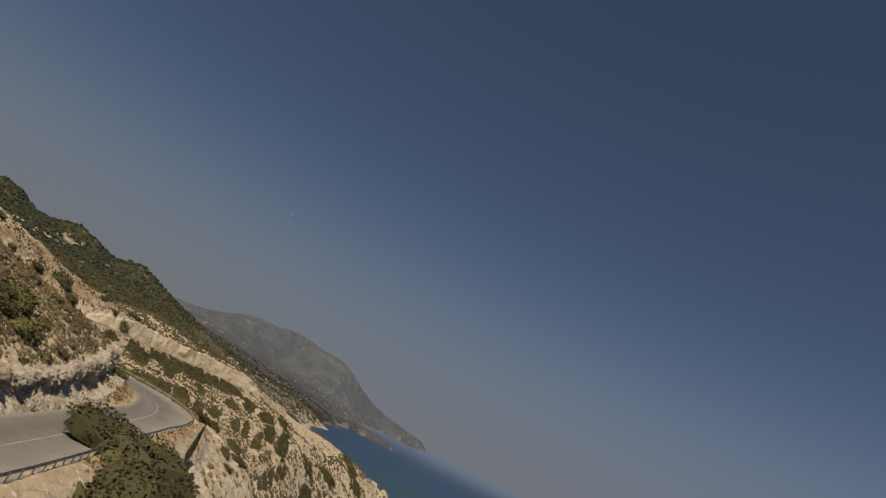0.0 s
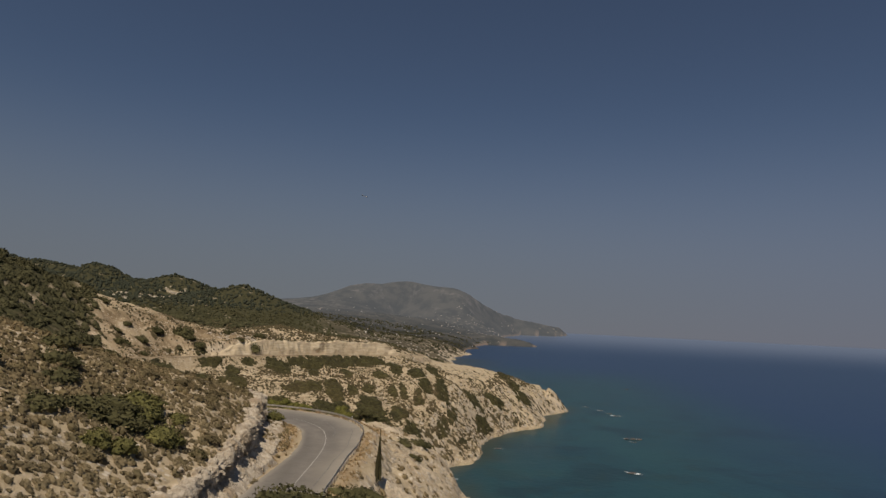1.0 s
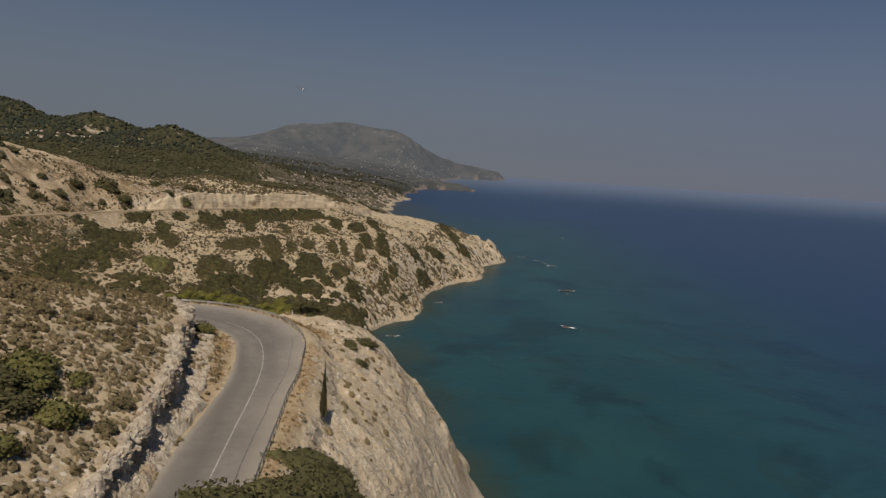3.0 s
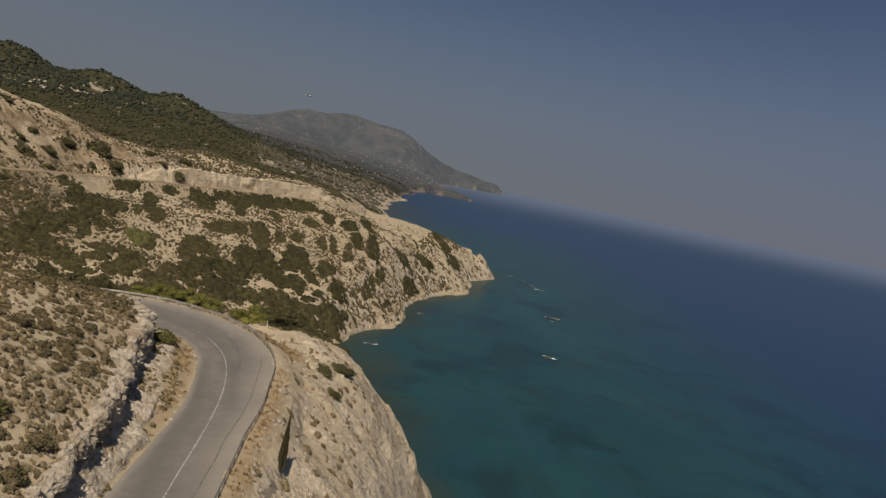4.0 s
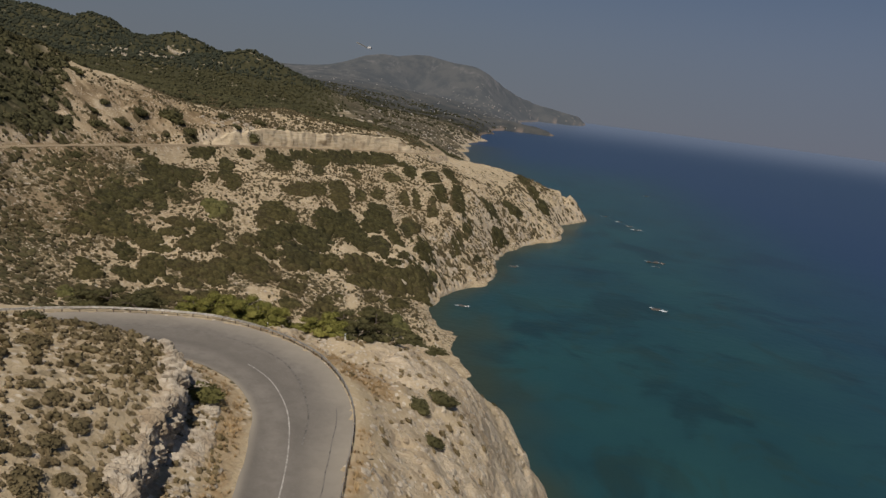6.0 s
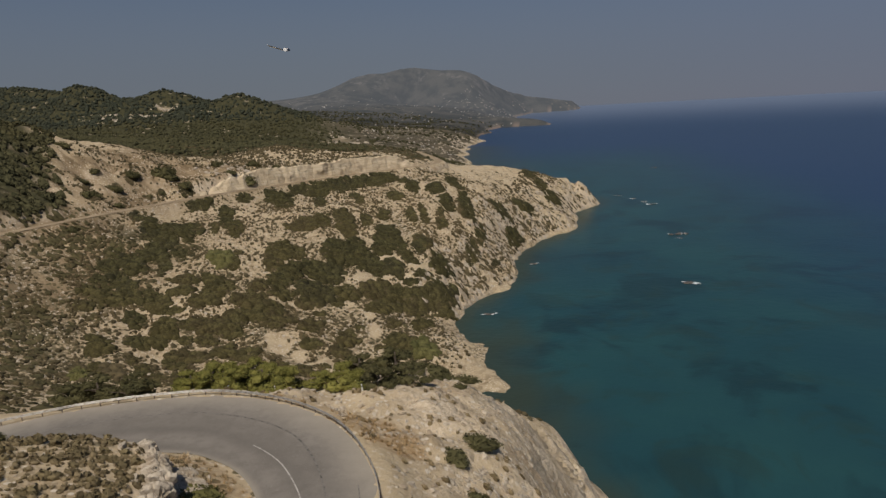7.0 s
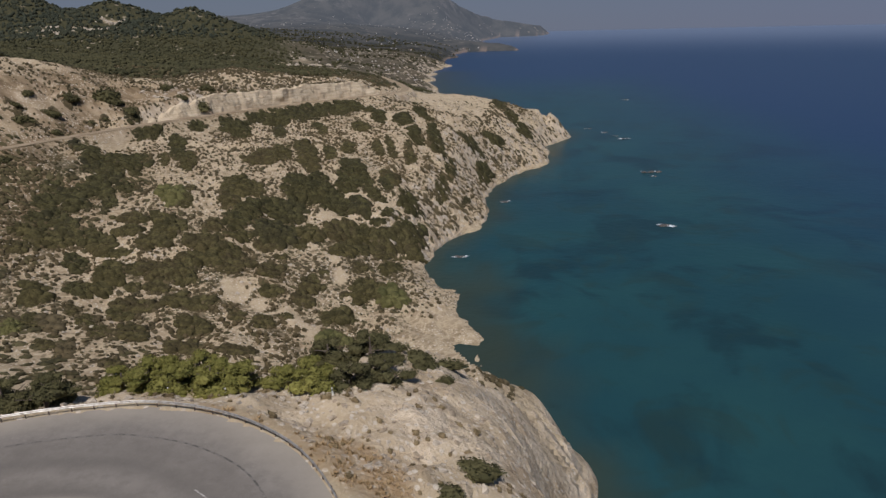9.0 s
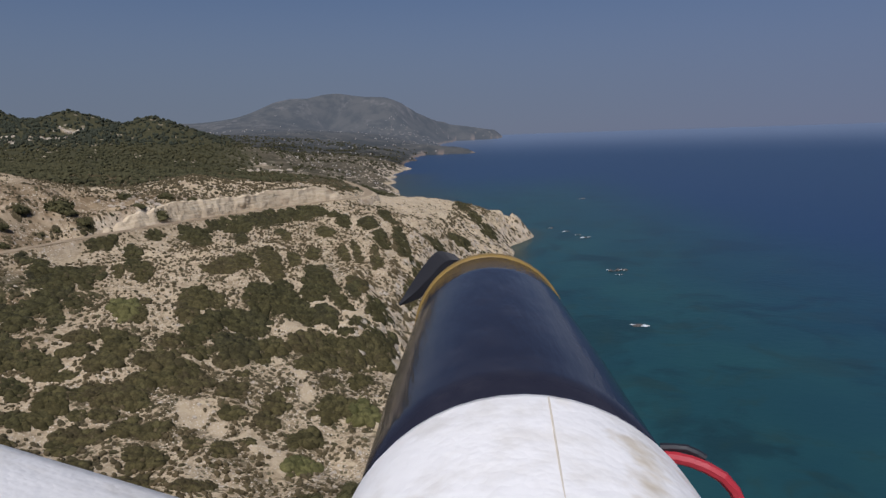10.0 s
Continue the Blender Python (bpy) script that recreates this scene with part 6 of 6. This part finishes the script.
# dry grass on the verges
GRASS = make_leaf("dry_grass", (0.25, 0.172, 0.088), (0.41, 0.305, 0.172))
tuft = []
for i in range(4):
    n = 16
    a, lean, hgt = RNG.uniform(0, 6.28, n), RNG.uniform(0.2, 0.8, n), RNG.uniform(0.6, 1.2, n)
    b = np.stack([0.25 * np.cos(a * 3), 0.25 * np.sin(a * 3), 0 * a], 1)
    t = b + np.stack([lean * np.cos(a), lean * np.sin(a), hgt], 1)
    w = np.stack([-np.sin(a), np.cos(a), 0 * a], 1) * 0.09
    tuft.append((np.stack([b - w, b + w, t], 1).reshape(-1, 3), np.arange(3 * n).reshape(n, 3)))
x, y = sample(26000, -75, -22, 25, 150)
a, _, s = along(road_line, x, y, 60)
keep = attr_at(dry, x, y) > RNG.uniform(0.25, 1.0, len(x))
scatter("dry_grass", tuft, x[keep], y[keep], RNG.uniform(0.25, 0.6, keep.sum()), GRASS, "rusty dry grass along the road verges", "grass", 0.8, 0.0)
keep = (a > 4.3) & (a < cliff_line(y) - 0.4) & (RNG.uniform(size=len(x)) < 0.42)
scatter("verge_scrub", SMALL, x[keep], y[keep], RNG.uniform(0.15, 0.5, keep.sum()), SCRUB, "small brown scrub at the foot of the cliff", "scrub")
keep = (-a > outer_width(s) + 2.5) & (-a < 30) & (RNG.uniform(size=len(x)) < 0.05)
scatter("shelf_scrub", SMALL, x[keep], y[keep], RNG.uniform(0.2, 0.7, keep.sum()), SCRUB, "small brown scrub on the pale shelf", "scrub")

# ---- marker posts ----
WHITE = Mat("white_plastic", 0.5)
WHITE.color(WHITE.mix(WHITE.ramp(WHITE.noise(5, 3), 0.5, 0.8), (0.78, 0.77, 0.72), (0.58, 0.54, 0.46)))
BAND = Mat("black_band", 0.6)
BAND.color(BAND.mix(BAND.noise(9, 3), (0.02, 0.02, 0.02), (0.06, 0.055, 0.05)))
for x, y in ((-65, 144.3), (-59, 145.2), (-47.5, 146.0)):
    top = tagged(new("marker_post"), "small white roadside marker post on pale gravel", "marker post", "marker posts beyond the bend")
    top.matrix_world = pose(x, y, float(ground(x, y)[0]) - 0.05, 3, -4, 20)
    bm = bmesh.new()
    bmesh.ops.create_cone(bm, cap_ends=True, segments=6, radius1=0.13, radius2=0.08, depth=1.0, matrix=Matrix.Translation((0, 0, 0.5)))
    part("post", bm, WHITE.m, top)
    bm = bmesh.new()
    bmesh.ops.create_cone(bm, cap_ends=True, segments=6, radius1=0.112, radius2=0.10, depth=0.14, matrix=Matrix.Translation((0, 0, 0.78)))
    part("band", bm, BAND.m, top, "black band")

# ---- houses of the far settlement ----
PLASTER = Mat("white_plaster", 0.8)
PLASTER.color(PLASTER.mix(PLASTER.random(), (0.80, 0.78, 0.74), (0.60, 0.54, 0.46)))
TILE = Mat("roof_tiles", 0.85)
TILE.color(TILE.mix(TILE.random(), (0.36, 0.22, 0.15), (0.55, 0.50, 0.44)))
house = tagged(new("house"), "small pale house of the distant coastal settlement", "house", "houses of the far settlement")
bm = bmesh.new()
bmesh.ops.create_cube(bm, size=1.0, matrix=Matrix.Translation((0, 0, 2.0)) @ Matrix.Diagonal((12, 9, 6, 1)))
part("wall", bm, PLASTER.m, house)
bm = bmesh.new()
pts = [bm.verts.new(p) for p in ((-6.6, -5.1, 5), (6.6, -5.1, 5), (6.6, 5.1, 5), (-6.6, 5.1, 5), (-6.6, 0, 7.2), (6.6, 0, 7.2))]
for f in ((0, 1, 5, 4), (2, 3, 4, 5), (0, 4, 3), (1, 2, 5), (3, 2, 1, 0)):
    bm.faces.new([pts[i] for i in f])
part("roof", bm, TILE.m, house, "tiled gable roof")
spots = []
while len(spots) < 55:
    x, y = random.uniform(-520, -215), random.uniform(1120, 1560)
    h = float(ground(x, y)[0])
    if 8 < h < 70 and x > -0.36 * y:
        spots.append((x, y))
for x0, y0, dx, dy, n in ((-465, 3730, 130, 60, 30), (-320, 4230, 90, 60, 16), (-1250, 3345, 130, 40, 20), (-1030, 3700, 90, 30, 5), (-600, 3830, 60, 30, 6), (-600, 2650, 90, 40, 16), (-500, 3100, 130, 120, 20)):
    spots += [(random.gauss(x0, dx), random.gauss(y0, dy)) for _ in range(n)]
spots = [p for p in spots if float(ground(*p)[0]) - float(dish(np.array([p[0]]), np.array([p[1]]))[0]) > 6]
while len(spots) < 250:
    y = random.choice((random.uniform(1500, 2500), random.uniform(2500, 3300), random.uniform(3300, 3900)))
    x = np.interp(y, [1400, 2000, 2750, 3200, 3800], [-240, -290, -290, -170, -330]) - random.expovariate(1 / (0.10 * y))
    h = float(ground(x, y)[0]) - float(dish(np.array([x]), np.array([y]))[0])
    if h > 6 and x > -0.55 * y:
        spots.append((x, y))
for i, (x, y) in enumerate(spots):
    m = pose(x, y, float(ground(x, y)[0]) + 0.8, 0, 0, random.uniform(0, 180)) @ Matrix.Scale(random.uniform(0.45, 0.95) * (0.6 if y < 1570 else 1.0), 4)
    if i == 0:
        house.matrix_world = m
    else:
        copy_thing(house, m)

# ---- the model aeroplane that carries the view, in flight where its way ends ----
FOAM_WHITE = Mat("white_foam", 0.75, spec=0.3)
fw = FOAM_WHITE.mix(FOAM_WHITE.ramp(FOAM_WHITE.noise(55, 4, 0.55), 0.45, 0.75), (0.82, 0.80, 0.76), (0.71, 0.68, 0.62))
fw = FOAM_WHITE.mix(FOAM_WHITE.math("MULTIPLY", FOAM_WHITE.ramp(FOAM_WHITE.noise(26, 4, 0.55), 0.57, 0.70), 0.7), fw, (0.52, 0.43, 0.28))
glue = FOAM_WHITE.math("MULTIPLY", FOAM_WHITE.ramp(FOAM_WHITE.noise(1.0, 3, 0.5, FOAM_WHITE.scaled(34, 34, 12)), 0.60, 0.78), 0.6)
fw = FOAM_WHITE.mix(glue, fw, (0.60, 0.50, 0.31))
FOAM_WHITE.color(fw).bump(FOAM_WHITE.math("SUBTRACT", FOAM_WHITE.math("MULTIPLY", FOAM_WHITE.noise(75, 3, 0.5), 1.6), FOAM_WHITE.math("MULTIPLY", FOAM_WHITE.voronoi(260), 0.35)), 0.4, 0.0016)
SEAM = Mat("yellowed_glue", 0.6)
SEAM.color(SEAM.mix(SEAM.noise(150, 3), (0.56, 0.47, 0.34), (0.70, 0.65, 0.56)))
COWL = Mat("blue_black_plastic", 0.14, spec=0.55)
COWL.color(COWL.mix(COWL.ramp(COWL.noise(40, 4), 0.4, 0.8), (0.020, 0.020, 0.030), (0.034, 0.033, 0.043))).bump(COWL.noise(1.0, 3, 0.6, COWL.scaled(150, 150, 7)), 0.3, 0.0020)
YELLOW = Mat("yellow_plastic", 0.5)
YELLOW.color(YELLOW.mix(YELLOW.noise(60, 3), (0.33, 0.215, 0.055), (0.20, 0.13, 0.04)))
BLADE = Mat("black_nylon", 0.45)
BLADE.color(BLADE.mix(BLADE.noise(50, 3), (0.012, 0.012, 0.015), (0.03, 0.03, 0.035)))
WIRE = Mat("red_wire", 0.5)
WIRE.color(WIRE.mix(WIRE.noise(80, 2), (0.42, 0.035, 0.045), (0.34, 0.022, 0.032)))
plane = tagged(new("model_aeroplane"), "white foam model aeroplane with blue-black nose, in flight", "aeroplane")
plane.matrix_world = pose(-32.11, 95.49, 93.53, 80.25, 1.87, 4.07)


def tube(bm, stations, segments=48):
    """A hull through stations of (ahead, right, up, half width, half height)."""
    rings = []
    for d, cx, cy, w, h in stations:
        rings.append([bm.verts.new((cx + w * math.cos(2 * math.pi * i / segments), cy + h * math.sin(2 * math.pi * i / segments), -d)) for i in range(segments)])
    for a, b in zip(rings, rings[1:]):
        for i in range(segments):
            j = (i + 1) % segments
            bm.faces.new((a[i], a[j], b[j], b[i]))
    for r in (rings[0], rings[-1]):
        bm.faces.new(r)
    bmesh.ops.recalc_face_normals(bm, faces=bm.faces[:])
    for f in bm.faces:
        f.smooth = len(f.verts) == 4
    return bm


part("fuselage", tube(bmesh.new(), [(0.06, 0.026, -0.150, 0.073, 0.060), (0.14, 0.027, -0.132, 0.0725, 0.060), (0.20, 0.028, -0.120, 0.0695, 0.0590), (0.229, 0.0285, -0.1130, 0.0670, 0.0585), (0.2345, 0.029, -0.1118, 0.0655, 0.0572), (0.236, 0.029, -0.1115, 0.0620, 0.0540)]), FOAM_WHITE.m, plane, "pitted white foam fuselage")
cowl = part("cowl", tube(bmesh.new(), [(0.234, 0.029, -0.112, 0.0645, 0.0565), (0.26, 0.029, -0.107, 0.0640, 0.0572), (0.34, 0.0305, -0.0885, 0.0605, 0.0570), (0.42, 0.0325, -0.0705, 0.0550, 0.0560), (0.458, 0.033, -0.0620, 0.0530, 0.0550)]), COWL.m, plane, "glossy blue-black nose cowl")
part("ring", tube(bmesh.new(), [(0.456, 0.033, -0.0622, 0.0530, 0.0550), (0.458, 0.033, -0.0618, 0.0541, 0.0560), (0.463, 0.033, -0.0604, 0.0539, 0.0558), (0.466, 0.033, -0.0598, 0.0510, 0.0530)]), YELLOW.m, cowl, "worn yellow ring at the nose")
part("spinner", tube(bmesh.new(), [(0.470, 0.033, -0.0590, 0.0300, 0.0300), (0.485, 0.033, -0.0560, 0.0260, 0.0260), (0.500, 0.033, -0.0525, 0.0150, 0.0150), (0.506, 0.033, -0.0510, 0.004, 0.004)]), BLADE.m, cowl, "black spinner")
for turn in (0.0, math.pi):
    bm = bmesh.new()
    rows = []
    blade = spline([(0.012, -0.010, 0.006), (0.0015, -0.0105, 0.0095), (-0.0115, -0.0235, 0.0085), (-0.0215, -0.0335, 0.0055), (-0.0325, -0.0425, 0.001)], 0.003)
    for x, y, w in blade:
        c = Matrix.Rotation(turn, 4, "Z") @ Vector((x - 0.033, y + 0.056, 0))
        out = Matrix.Rotation(turn, 4, "Z") @ Vector((-0.69, 0.72, 0))
        rows.append([bm.verts.new(Vector((0.033 + c.x, c.y - 0.056, -0.478 - z0)) + out * (w * k)) for k, z0 in ((-1, 0), (0, 0.0012), (1, 0), (0, -0.0012))])
    for a, b in zip(rows, rows[1:]):
        for i in range(4):
            bm.faces.new((a[i], a[(i + 1) % 4], b[(i + 1) % 4], b[i]))
    bmesh.ops.recalc_face_normals(bm, faces=bm.faces[:])
    part("propeller_blade", bm, BLADE.m, plane, "black folding propeller blade at rest")
bm = bmesh.new()
rows = []
for i in range(12):
    u = i / 11
    ex, ey = -0.085 - 0.62 * u, -0.1205 + 0.30 * (0.62 * u)
    ring = []
    for k in range(20):
        a = 2 * math.pi * k / 20
        ring.append(bm.verts.new((ex, ey - 0.012 + 0.016 * math.sin(a) * (1 + 0.5 * math.cos(a)), -0.175 - 0.125 * math.cos(a))))
    rows.append(ring)
for a, b in zip(rows, rows[1:]):
    for i in range(20):
        bm.faces.new((a[i], a[(i + 1) % 20], b[(i + 1) % 20], b[i]))
for r in (rows[0], rows[-1]):
    bm.faces.new(r)
bmesh.ops.recalc_face_normals(bm, faces=bm.faces[:])
for f in bm.faces:
    f.smooth = len(f.verts) == 4
part("wing", bm, FOAM_WHITE.m, plane, "smooth white foam wing")


def strand(name, points, radius, material, label):
    line = spline(points, 0.004)
    bm = bmesh.new()
    rings = []
    for i, p in enumerate(line):
        way = Vector(line[min(i + 1, len(line) - 1)] - line[max(i - 1, 0)])
        m = Matrix.Translation(Vector(p)) @ way.to_track_quat("Z", "Y").to_matrix().to_4x4()
        rings.append([bm.verts.new(m @ Vector((radius * math.cos(k * 0.785), radius * math.sin(k * 0.785), 0))) for k in range(8)])
    for a, b in zip(rings, rings[1:]):
        for i in range(8):
            bm.faces.new((a[i], a[(i + 1) % 8], b[(i + 1) % 8], b[i]))
    part(name, bm, material, plane, label)


strand("wire", [(0.080, -0.0775, -0.235), (0.089, -0.0785, -0.232), (0.099, -0.083, -0.228), (0.1045, -0.092, -0.226), (0.106, -0.105, -0.224)], 0.0022, WIRE.m, "looped red wire")
strand("wire", [(0.079, -0.0745, -0.236), (0.088, -0.0745, -0.234), (0.094, -0.0775, -0.232)], 0.0016, BLADE.m, "short black wire")
strand("seam", [(0.0371, -0.0548, -0.2300), (0.0345, -0.0612, -0.200), (0.0318, -0.0670, -0.170), (0.0295, -0.0727, -0.140)], 0.00035, SEAM.m, "yellowed glue seam along the back")
